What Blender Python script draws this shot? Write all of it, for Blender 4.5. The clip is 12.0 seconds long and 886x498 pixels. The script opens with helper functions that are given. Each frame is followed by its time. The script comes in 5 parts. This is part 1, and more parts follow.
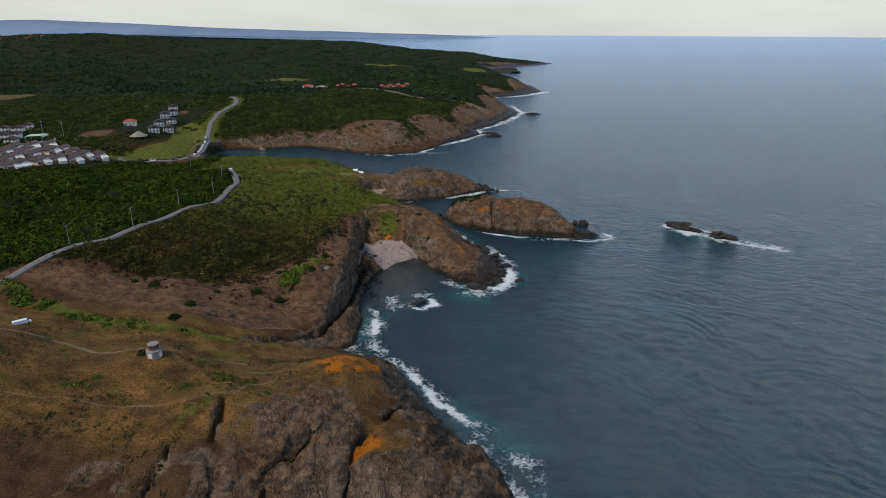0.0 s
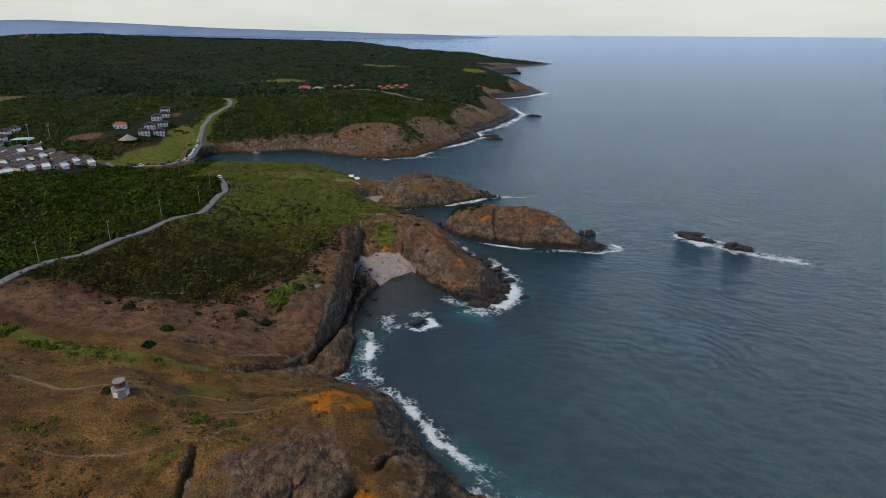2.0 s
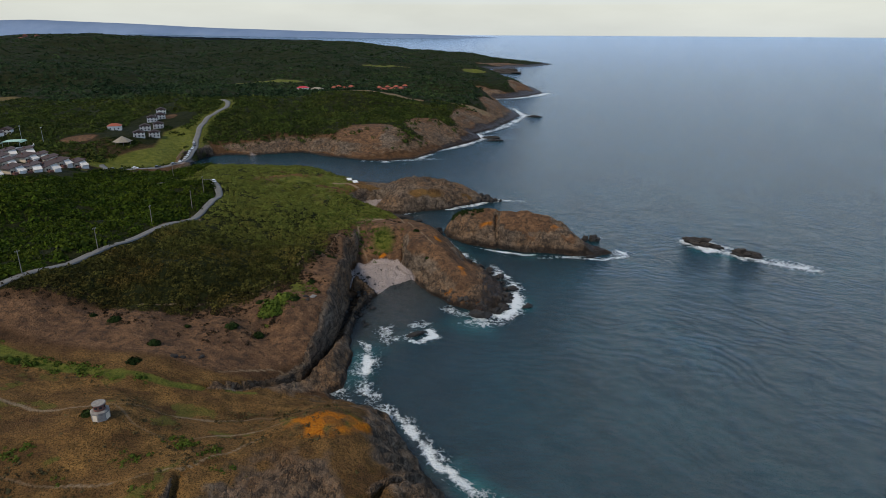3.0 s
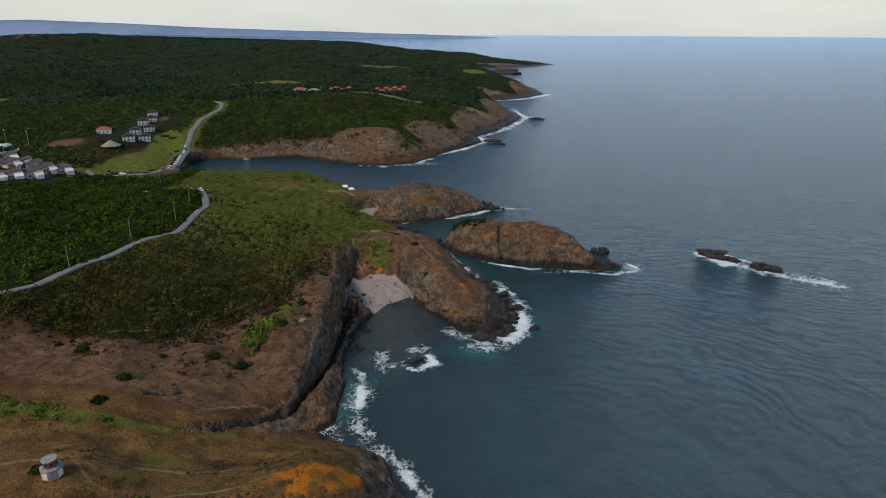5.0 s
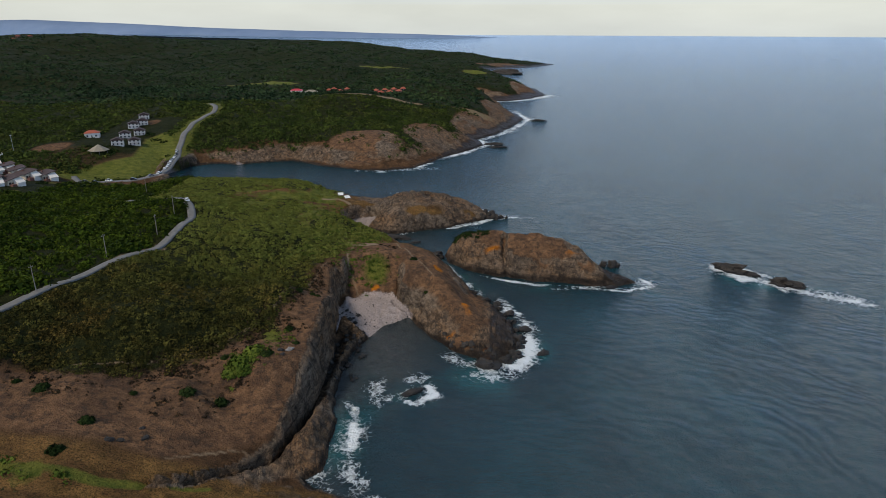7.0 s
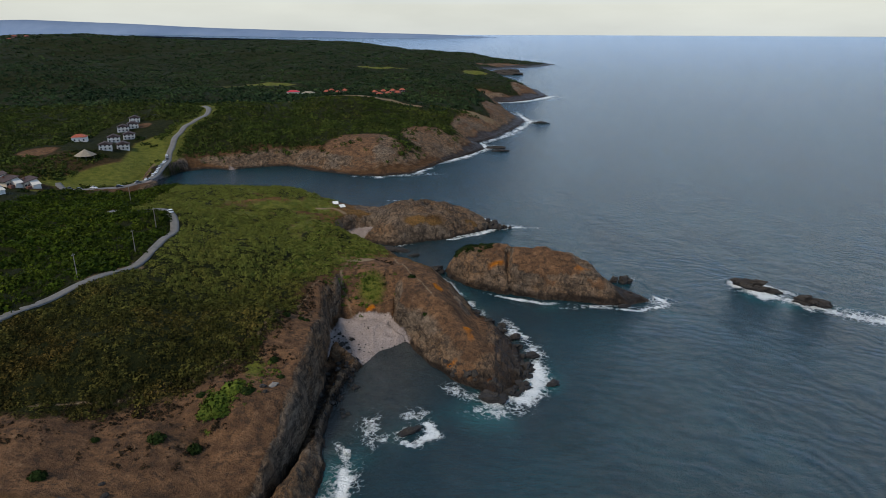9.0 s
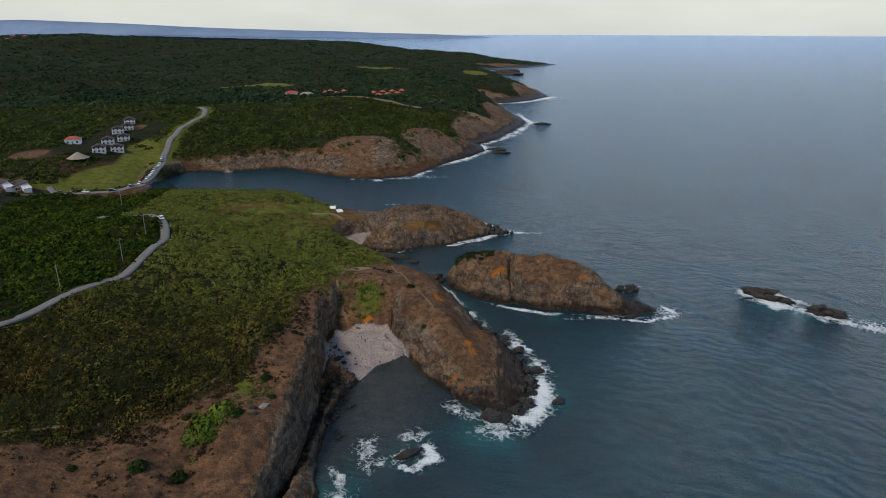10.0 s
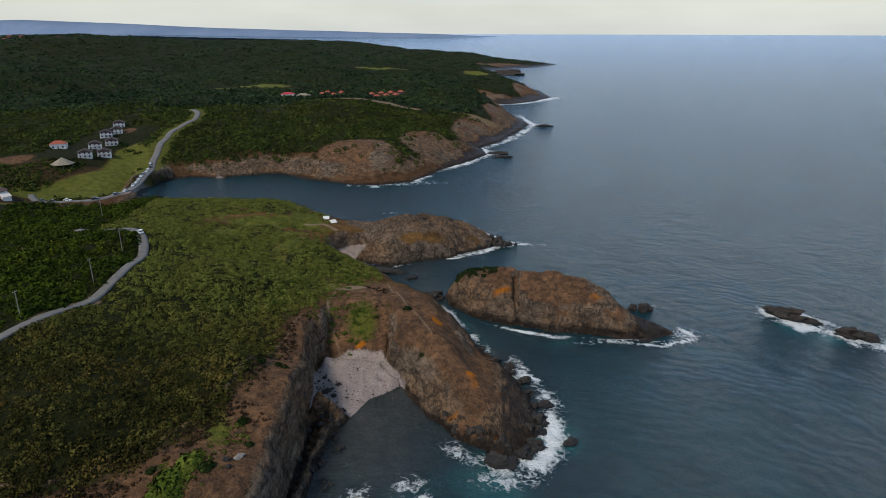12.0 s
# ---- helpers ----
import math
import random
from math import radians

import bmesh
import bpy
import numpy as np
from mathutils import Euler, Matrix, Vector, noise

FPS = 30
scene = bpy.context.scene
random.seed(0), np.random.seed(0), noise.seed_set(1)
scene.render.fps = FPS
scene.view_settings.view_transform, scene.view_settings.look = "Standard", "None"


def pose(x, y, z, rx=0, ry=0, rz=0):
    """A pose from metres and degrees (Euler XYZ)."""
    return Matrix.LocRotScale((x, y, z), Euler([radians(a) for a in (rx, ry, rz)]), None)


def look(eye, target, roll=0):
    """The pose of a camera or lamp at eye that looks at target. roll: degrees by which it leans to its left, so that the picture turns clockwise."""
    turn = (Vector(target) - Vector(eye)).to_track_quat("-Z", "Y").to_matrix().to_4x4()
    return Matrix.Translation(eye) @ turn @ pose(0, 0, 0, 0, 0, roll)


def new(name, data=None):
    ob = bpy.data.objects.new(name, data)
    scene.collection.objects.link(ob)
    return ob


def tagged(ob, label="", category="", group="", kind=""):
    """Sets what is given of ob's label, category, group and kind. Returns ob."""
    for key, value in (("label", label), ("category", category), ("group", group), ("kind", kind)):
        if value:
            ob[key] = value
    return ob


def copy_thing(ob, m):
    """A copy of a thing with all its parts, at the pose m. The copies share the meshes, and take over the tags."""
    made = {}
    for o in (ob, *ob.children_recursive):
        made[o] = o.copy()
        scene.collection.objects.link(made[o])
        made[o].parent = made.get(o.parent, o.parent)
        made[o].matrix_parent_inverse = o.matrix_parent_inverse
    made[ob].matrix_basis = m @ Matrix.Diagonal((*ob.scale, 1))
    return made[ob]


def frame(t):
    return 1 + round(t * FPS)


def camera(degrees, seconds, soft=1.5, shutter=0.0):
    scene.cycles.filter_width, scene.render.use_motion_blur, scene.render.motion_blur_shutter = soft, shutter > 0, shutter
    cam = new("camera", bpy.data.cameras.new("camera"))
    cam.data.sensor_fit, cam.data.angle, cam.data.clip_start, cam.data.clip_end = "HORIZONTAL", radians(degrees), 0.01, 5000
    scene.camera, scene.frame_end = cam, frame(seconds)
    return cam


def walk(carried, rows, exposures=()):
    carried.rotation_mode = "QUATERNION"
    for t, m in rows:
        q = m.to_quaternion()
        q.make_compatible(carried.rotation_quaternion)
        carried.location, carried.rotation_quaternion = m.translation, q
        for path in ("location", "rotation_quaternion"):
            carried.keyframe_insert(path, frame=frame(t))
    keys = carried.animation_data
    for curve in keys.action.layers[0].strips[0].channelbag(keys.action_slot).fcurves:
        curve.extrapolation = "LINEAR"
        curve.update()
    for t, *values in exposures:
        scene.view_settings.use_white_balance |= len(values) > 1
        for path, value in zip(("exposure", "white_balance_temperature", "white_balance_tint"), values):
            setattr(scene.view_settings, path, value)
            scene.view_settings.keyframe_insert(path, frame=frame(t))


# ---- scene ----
cam = camera(70.0, 12.0, soft=0.7)


def aim(x, y, z, yaw, pitch, roll):
    """A pose from yaw to the left, pitch up and roll, in degrees."""
    a, p = radians(yaw), radians(pitch)
    ahead = Vector((-math.sin(a) * math.cos(p), math.cos(a) * math.cos(p), math.sin(p)))
    eye = Vector((x, y, z))
    return look(eye, eye + ahead * 50, roll)


walk(cam, [
    (0, aim(0.584, 0.511, 100.594, 0.060, -19.057, 0.216)),
    (2, aim(0.343, 18.510, 100.547, -0.007, -19.047, 0.229)),
    (4, aim(-0.010, 36.828, 100.617, -0.056, -19.047, 0.224)),
    (6, aim(-0.365, 55.413, 100.772, -0.085, -19.055, 0.203)),
    (8, aim(-0.611, 74.215, 100.982, -0.095, -19.072, 0.166)),
    (10, aim(-0.636, 93.183, 101.217, -0.087, -19.098, 0.112)),
    (12, aim(-0.328, 112.265, 101.445, -0.059, -19.132, 0.041)),
])

# ---- light: a bright overcast sky and a weak, wide sun behind cloud ----
scene.view_settings.exposure = 0.0
world = bpy.data.worlds.new("overcast")
scene.world = world
world.use_nodes = True
wn, wl = world.node_tree.nodes, world.node_tree.links
wn.clear()
w_out = wn.new("ShaderNodeOutputWorld")
w_bg = wn.new("ShaderNodeBackground")
w_sky = wn.new("ShaderNodeTexSky")
w_sky.sky_type, w_sky.sun_disc = "NISHITA", False
w_sky.sun_elevation, w_sky.sun_rotation = radians(46), radians(235)
w_sky_dim = wn.new("ShaderNodeVectorMath")
w_sky_dim.operation = "SCALE"
w_sky_dim.inputs["Scale"].default_value = 0.06
w_co = wn.new("ShaderNodeTexCoord")
w_sep = wn.new("ShaderNodeSeparateXYZ")
w_ramp = wn.new("ShaderNodeValToRGB")
w_el = w_ramp.color_ramp.elements
w_el[0].position, w_el[0].color = 0.0, (0.72, 0.75, 0.71, 1)
w_el[1].position, w_el[1].color = 1.0, (0.13, 0.18, 0.25, 1)
for w_p, w_c in ((0.035, (0.76, 0.78, 0.71, 1)), (0.09, (0.82, 1.10, 1.58, 1)), (0.27, (0.76, 1.12, 1.74, 1)), (0.48, (0.24, 0.42, 0.68, 1)), (0.66, (0.12, 0.20, 0.32, 1))):
    e = w_el.new(w_p)
    e.color = w_c
w_map = wn.new("ShaderNodeMapping")
w_map.inputs["Scale"].default_value = (1.6, 1.6, 7.0)
w_noise = wn.new("ShaderNodeTexNoise")
w_noise.inputs["Scale"].default_value, w_noise.inputs["Detail"].default_value = 2.2, 6
w_var = wn.new("ShaderNodeMapRange")
w_var.inputs["From Min"].default_value, w_var.inputs["From Max"].default_value = 0.3, 0.7
w_var.inputs["To Min"].default_value, w_var.inputs["To Max"].default_value = 0.90, 1.08
w_cloud = wn.new("ShaderNodeVectorMath")
w_cloud.operation = "SCALE"
w_mix = wn.new("ShaderNodeMix")
w_mix.data_type = "RGBA"
w_mix.inputs["Factor"].default_value = 0.9
wl.new(w_co.outputs["Generated"], w_sep.inputs[0])
wl.new(w_sep.outputs["Z"], w_ramp.inputs[0])
wl.new(w_co.outputs["Generated"], w_map.inputs["Vector"])
wl.new(w_map.outputs[0], w_noise.inputs["Vector"])
wl.new(w_noise.outputs[0], w_var.inputs["Value"])
wl.new(w_ramp.outputs[0], w_cloud.inputs[0])
wl.new(w_var.outputs[0], w_cloud.inputs["Scale"])
wl.new(w_sky.outputs[0], w_sky_dim.inputs[0])
wl.new(w_sky_dim.outputs[0], w_mix.inputs["A"])
wl.new(w_cloud.outputs[0], w_mix.inputs["B"])
wl.new(w_mix.outputs["Result"], w_bg.inputs["Color"])
w_bg.inputs["Strength"].default_value = 1.0
wl.new(w_bg.outputs[0], w_out.inputs["Surface"])

sun = new("sun", bpy.data.lights.new("sun", "SUN"))
sun.data.energy, sun.data.angle, sun.data.color = 2.9, radians(14), (1.0, 0.90, 0.75)
sun.matrix_world = look((0, 0, 0), (math.sin(radians(55)) * math.cos(radians(46)), math.cos(radians(55)) * math.cos(radians(46)), -math.sin(radians(46))))


# ---- materials ----
class Mat:
    """A node material under construction."""

    def __init__(self, name, rough=0.85, metal=0.0, spec=0.3):
        self.m = bpy.data.materials.new(name)
        self.m.use_nodes = True
        self.n, self.l = self.m.node_tree.nodes, self.m.node_tree.links
        self.b = self.n["Principled BSDF"]
        self.b.inputs["Roughness"].default_value = rough
        self.b.inputs["Metallic"].default_value = metal
        self.b.inputs["Specular IOR Level"].default_value = spec
        self.geo = self.n.new("ShaderNodeNewGeometry")
        self.pos = self.geo.outputs["Position"]

    def noise(self, scale, detail=5, rough=0.6, squash=None):
        x = self.n.new("ShaderNodeTexNoise")
        x.inputs["Scale"].default_value, x.inputs["Detail"].default_value, x.inputs["Roughness"].default_value = scale, detail, rough
        src = self.pos
        if squash:
            mp = self.n.new("ShaderNodeMapping")
            mp.inputs["Scale"].default_value = squash[:3]
            if len(squash) > 3:
                mp.inputs["Rotation"].default_value = (0, 0, radians(squash[3]))
            self.l.new(src, mp.inputs["Vector"])
            src = mp.outputs[0]
        self.l.new(src, x.inputs["Vector"])
        return x.outputs["Fac"]

    def voronoi(self, scale, feature="DISTANCE_TO_EDGE", squash=None):
        x = self.n.new("ShaderNodeTexVoronoi")
        x.feature = feature
        x.inputs["Scale"].default_value = scale
        src = self.pos
        if squash:
            mp = self.n.new("ShaderNodeMapping")
            mp.inputs["Scale"].default_value = squash
            self.l.new(src, mp.inputs["Vector"])
            src = mp.outputs[0]
        self.l.new(src, x.inputs["Vector"])
        return x.outputs["Distance"]

    def math(self, op, a, b=0.0, clamp=False):
        x = self.n.new("ShaderNodeMath")
        x.operation, x.use_clamp = op, clamp
        for i, v in enumerate((a, b)):
            if isinstance(v, (int, float)):
                x.inputs[i].default_value = v
            else:
                self.l.new(v, x.inputs[i])
        return x.outputs[0]

    def span(self, v, a, b, c=0.0, d=1.0):
        x = self.n.new("ShaderNodeMapRange")
        self.l.new(v, x.inputs["Value"])
        for k, u in (("From Min", a), ("From Max", b), ("To Min", c), ("To Max", d)):
            x.inputs[k].default_value = u
        return x.outputs[0]

    def mix(self, f, a, b):
        x = self.n.new("ShaderNodeMix")
        x.data_type = "RGBA"
        for k, v in (("Factor", f), ("A", a), ("B", b)):
            if isinstance(v, (int, float)):
                x.inputs[k].default_value = v
            elif isinstance(v, tuple):
                x.inputs[k].default_value = (*v, 1)
            else:
                self.l.new(v, x.inputs[k])
        return x.outputs["Result"]

    def attr(self, name):
        x = self.n.new("ShaderNodeAttribute")
        x.attribute_name = name
        s = self.n.new("ShaderNodeSeparateColor")
        self.l.new(x.outputs["Color"], s.inputs[0])
        return s.outputs[0], s.outputs[1], s.outputs[2]

    def island(self):
        return self.geo.outputs["Random Per Island"]

    def single(self):
        return self.n.new("ShaderNodeObjectInfo").outputs["Random"]

    def color(self, c):
        if isinstance(c, tuple):
            self.b.inputs["Base Color"].default_value = (*c, 1)
        else:
            self.l.new(c, self.b.inputs["Base Color"])
        return self

    def bump(self, h, dist, strength=1.0):
        x = self.n.new("ShaderNodeBump")
        x.inputs["Distance"].default_value, x.inputs["Strength"].default_value = dist, strength
        self.l.new(h, x.inputs["Height"])
        self.l.new(x.outputs[0], self.b.inputs["Normal"])
        return self

    def rough(self, v):
        self.l.new(v, self.b.inputs["Roughness"])
        return self


def ground_material():
    """Dry grass, bare soil, scrub floor, rock, sand, lichen and paths, by the masks on the sheet."""
    k = Mat("coast_ground", 0.95, 0, 0.06)
    scrub, grass, bare = k.attr("cover_a")
    sand, lichen, path = k.attr("cover_b")
    rock, meadow, wet = k.attr("cover_c")
    fine, mid, wide = k.noise(1.6, 6, 0.65), k.noise(0.28, 5, 0.6), k.noise(0.05, 4)
    grain = k.noise(6.0, 3, 0.7)
    def edge(mask, soft=0.22, by=None):
        return k.span(k.math("ADD", mask, k.math("MULTIPLY", k.math("SUBTRACT", by or fine, 0.5), 0.7)), 0.5 - soft, 0.5 + soft)
    speck = k.noise(2.6, 5, 0.75)
    drift = k.noise(0.11, 6, 0.7, (1.0, 1.6, 1.0, 15))
    soil = k.mix(k.span(mid, 0.35, 0.65), (0.055, 0.030, 0.016), (0.125, 0.066, 0.032))
    soil = k.mix(k.span(speck, 0.52, 0.66), soil, (0.040, 0.027, 0.016))
    dry = k.mix(k.span(drift, 0.36, 0.60), (0.090, 0.047, 0.019), (0.310, 0.165, 0.052))
    dry = k.mix(k.span(wide, 0.40, 0.62, 0.0, 0.7), dry, (0.100, 0.052, 0.024))
    dry = k.mix(k.span(mid, 0.52, 0.66, 0.0, 0.75), dry, (0.085, 0.050, 0.016))
    dry = k.mix(k.span(speck, 0.49, 0.59, 0.0, 0.85), dry, (0.038, 0.028, 0.011))
    col = k.mix(edge(grass), soil, dry)
    bare_c = k.mix(k.span(mid, 0.35, 0.7), (0.130, 0.070, 0.038), (0.245, 0.130, 0.066))
    bare_c = k.mix(k.span(drift, 0.44, 0.60, 0.0, 0.7), bare_c, (0.085, 0.048, 0.030))
    blotch = k.noise(0.42, 8, 0.74)
    bare_c = k.mix(k.span(blotch, 0.50, 0.59, 0.0, 0.85), bare_c, (0.060, 0.040, 0.028))
    bare_c = k.mix(k.span(blotch, 0.44, 0.34, 0.0, 0.5), bare_c, (0.300, 0.180, 0.105))
    bare_c = k.mix(k.span(speck, 0.53, 0.64, 0.0, 0.8), bare_c, (0.050, 0.032, 0.020))
    col = k.mix(edge(bare), col, bare_c)
    # scrub floor, its colour darkened to hold the shade between the clumps
    shaded_floor_c = k.mix(k.span(mid, 0.35, 0.65), (0.010, 0.013, 0.004), (0.024, 0.026, 0.008))
    col = k.mix(edge(scrub), col, shaded_floor_c)
    lawn = k.mix(k.span(mid, 0.35, 0.65), (0.075, 0.092, 0.016), (0.150, 0.145, 0.028))
    lawn = k.mix(k.span(fine, 0.5, 0.8), lawn, (0.03, 0.045, 0.012))
    col = k.mix(edge(meadow), col, lawn)
    crack = k.math("ABSOLUTE", k.math("SUBTRACT", k.noise(0.17, 6, 0.62, (1.0, 0.4, 1.3, 25)), 0.5))
    crack_s = k.math("ABSOLUTE", k.math("SUBTRACT", k.noise(0.55, 5, 0.6, (1.0, 0.5, 1.6, 40)), 0.5))
    stone = k.mix(k.span(mid, 0.3, 0.7), (0.160, 0.118, 0.086), (0.310, 0.232, 0.168))
    stone = k.mix(k.span(wide, 0.38, 0.62), stone, (0.275, 0.150, 0.075))
    stone = k.mix(k.span(drift, 0.46, 0.62, 0.0, 0.6), stone, (0.120, 0.088, 0.064))
    stone = k.mix(k.span(fine, 0.45, 0.8), stone, (0.27, 0.19, 0.12))
    stone = k.mix(k.span(speck, 0.54, 0.66, 0.0, 0.35), stone, (0.075, 0.052, 0.036))
    strata = k.noise(0.35, 5, 0.7, (0.35, 0.35, 3.2))
    stone = k.mix(k.span(blotch, 0.49, 0.58, 0.0, 0.8), stone, (0.060, 0.047, 0.038))
    stone = k.mix(k.span(strata, 0.50, 0.60, 0.0, 0.45), stone, (0.090, 0.066, 0.048))
    stone = k.mix(k.span(crack, 0.0, 0.016, 0.7, 0.0), stone, (0.028, 0.023, 0.020))
    stone = k.mix(k.span(crack_s, 0.0, 0.018, 0.4, 0.0), stone, (0.045, 0.036, 0.029))
    stone = k.mix(k.span(k.noise(0.9, 7, 0.75, (1.0, 0.3, 1.0, 35)), 0.48, 0.64, 0.0, 0.55), stone, (0.065, 0.050, 0.040))
    col = k.mix(edge(rock, 0.2, mid), col, stone)
    col = k.mix(edge(lichen, 0.22, k.math("ADD", k.math("MULTIPLY", mid, 0.5), k.math("MULTIPLY", fine, 0.5))), col, k.mix(k.span(fine, 0.35, 0.7), (0.36, 0.100, 0.008), (0.50, 0.185, 0.016)))
    beach = k.mix(k.span(fine, 0.35, 0.7), (0.30, 0.24, 0.22), (0.46, 0.39, 0.37))
    beach = k.mix(k.span(grain, 0.55, 0.75), beach, (0.12, 0.10, 0.09))
    col = k.mix(edge(sand, 0.15), col, beach)
    col = k.mix(edge(path, 0.3), col, k.mix(k.span(fine, 0.3, 0.7), (0.21, 0.145, 0.09), (0.29, 0.21, 0.135)))
    col = k.mix(k.math("MULTIPLY", edge(wet, 0.3, mid), 0.8), col, (0.016, 0.014, 0.013))
    k.color(col)
    k.rough(k.span(wet, 0, 1, 0.93, 0.45))
    relief = k.math("ADD", k.math("MULTIPLY", fine, 0.6), k.math("MULTIPLY", k.math("MULTIPLY", rock, k.math("ADD", k.span(crack, 0, 0.05, 0, 0.7), k.span(crack_s, 0, 0.04, 0, 0.25))), 0.9))
    relief = k.math("ADD", relief, k.math("MULTIPLY", grain, 0.2))
    relief = k.math("ADD", relief, k.math("MULTIPLY", mid, 1.0))
    return k.bump(relief, 1.3, 1.0).m


def water_material():
    k = Mat("sea_water", 0.13, 0, 0.5)
    foam, shallow, swell = k.attr("sea_cover")
    n1, n2 = k.noise(0.24, 9, 0.68), k.noise(0.75, 7, 0.70)
    wide = k.noise(0.012, 4, 0.6, (1, 0.35, 1, 20))
    gust = k.noise(0.045, 5, 0.65, (1, 0.5, 1, -25))
    deep = k.mix(k.span(wide, 0.35, 0.65), (0.0003, 0.023, 0.032), (0.0004, 0.033, 0.043))
    deep = k.mix(k.span(gust, 0.40, 0.66, 0.0, 0.5), deep, (0.0006, 0.014, 0.021))
    bed = k.mix(k.span(n1, 0.35, 0.65), (0.012, 0.018, 0.019), (0.046, 0.050, 0.046))
    col = k.mix(shallow, deep, bed)
    col = k.mix(swell, col, (0.02, 0.16, 0.17))
    web = k.math("ABSOLUTE", k.math("SUBTRACT", k.noise(0.33, 7, 0.62), 0.5))
    f = k.math("ADD", foam, k.math("MULTIPLY", k.math("SUBTRACT", n1, 0.5), 1.35))
    f = k.math("ADD", f, k.math("MULTIPLY", k.math("SUBTRACT", n2, 0.5), 0.60))
    f = k.math("ADD", f, k.span(web, 0.0, 0.05, 0.26, -0.08))
    f = k.math("MULTIPLY", k.span(f, 0.46, 0.76), k.span(foam, 0.05, 0.28))
    col = k.mix(f, col, (0.80, 0.83, 0.84))
    k.color(col)
    k.rough(k.span(f, 0, 1, 0.12, 0.9))
    w1 = k.noise(0.22, 4, 0.6, (1.0, 1.9, 1, 24))
    w2 = k.noise(0.95, 5, 0.70, (1.0, 1.5, 1, 20))
    w3 = k.noise(0.85, 4, 0.65, (1.4, 1.0, 1, -32))
    h = k.math("ADD", k.math("MULTIPLY", w1, 0.46), k.math("MULTIPLY", w2, 0.40))
    h = k.math("ADD", h, k.math("MULTIPLY", w3, 0.30))
    h = k.math("MULTIPLY", h, k.span(gust, 0.3, 0.7, 0.75, 1.15))
    h = k.math("ADD", h, k.math("MULTIPLY", f, 0.25))
    return k.bump(h, 2.4, 1.0).m


def foliage_material(name, dark, light, dry=None, drift=0.05, lush=None):
    """Leaves: a tone for each clump, a lesser one for each spray, and wide drifts of another tint."""
    k = Mat(name, 0.85, 0, 0.03)
    clump, spray, zone = k.attr("tone")
    c = k.mix(k.math("ADD", k.math("MULTIPLY", clump, 0.7), k.math("MULTIPLY", spray, 0.3)), dark, light)
    c = k.mix(k.math("MULTIPLY", k.span(k.noise(drift, 5, 0.65), 0.46, 0.60), 0.8), c, k.mix(spray, dark, dry or light))
    c = k.mix(k.span(k.noise(drift * 2.7, 4), 0.42, 0.60, 0.0, 0.75), c, dark)
    if lush:
        c = k.mix(k.math("MULTIPLY", zone, k.math("ADD", 0.42, k.math("MULTIPLY", clump, 0.55))), c, lush)
    return k.color(c).m


def plain(name, a, b=None, rough=0.8, scale=1.2, metal=0.0, spec=0.3, bump=0.02):
    k = Mat(name, rough, metal, spec)
    b = b or tuple(v * 0.7 for v in a)
    k.color(k.mix(k.span(k.noise(scale, 5, 0.65), 0.35, 0.7), a, b))
    return k.bump(k.noise(scale * 4, 4), bump).m


M_GROUND = ground_material()
M_WATER = water_material()
M_ASPHALT = plain("worn_asphalt", (0.12, 0.115, 0.112), (0.165, 0.158, 0.15), 0.9, 0.5)
# the blue is aerial haze, painted into the base colour of the hills
M_HILL = plain("haze_tinted_hills", (0.14, 0.20, 0.31), (0.19, 0.25, 0.36), 1.0, 0.004, bump=0.5)


def rock_material():
    k = Mat("shore_rock", 0.75, 0, 0.35)
    c = k.mix(k.span(k.noise(0.5, 6, 0.65), 0.3, 0.7), (0.014, 0.012, 0.011), (0.052, 0.041, 0.032))
    c = k.mix(k.span(k.voronoi(0.8), 0.0, 0.06, 0.8, 0.0), c, (0.015, 0.013, 0.012))
    z = k.n.new("ShaderNodeSeparateXYZ")
    k.l.new(k.pos, z.inputs[0])
    c = k.mix(k.span(z.outputs[2], 0.3, 1.6, 0.85, 0.0), c, (0.013, 0.012, 0.012))
    return k.color(c).bump(k.noise(1.3, 6, 0.7), 0.5).m


M_ROCK = rock_material()

# ---- the lie of the land ----
SOUTH_COAST = [(60, -900), (30, -100), (22, 40), (24, 90), (16, 120), (11, 132), (2, 143), (-4, 154), (-10, 166), (-14, 177),
               (-22, 183), (-30, 186), (-33, 189), (-29, 192), (-29, 209), (-31, 217), (-33, 225), (-32, 236), (-30.5, 248),
               (-28, 257), (-25, 264), (-21, 272), (-13, 279), (-9, 272), (-4, 262), (2, 254), (11, 248), (15, 241), (19, 247),
               (25, 254), (25, 274), (18, 290), (10, 307), (1, 330), (-6, 341), (-16, 355), (-26, 368), (-36, 378), (-46, 391)]
BAY_COAST = [(-38, 388), (-24, 381), (-9, 388), (4, 393), (18, 404), (28, 411), (22, 428), (10, 440), (-14, 442), (-40, 440),
             (-58, 448), (-74, 464), (-100, 468), (-140, 462), (-175, 470), (-196, 492), (-204, 525), (-198, 551), (-184, 563),
             (-163, 560), (-145, 569), (-123, 576), (-92, 554), (-65, 541), (-46, 539), (-22, 550), (-2, 588), (20, 620), (38, 653)]
FAR_COAST = [(32, 684), (54, 719), (83, 788), (95, 834), (90, 898), (80, 972), (63, 1039), (100, 1045), (136, 1080), (170, 1133),
             (170, 1240), (143, 1380), (104, 1490), (85, 1600), (82, 1755), (101, 1836), (197, 1929), (273, 1997), (353, 2142),
             (260, 2330), (60, 2700), (-250, 3300), (-900, 4300), (-4800, 4700), (-4800, -900)]
COAST = np.array(SOUTH_COAST + BAY_COAST + FAR_COAST, float)

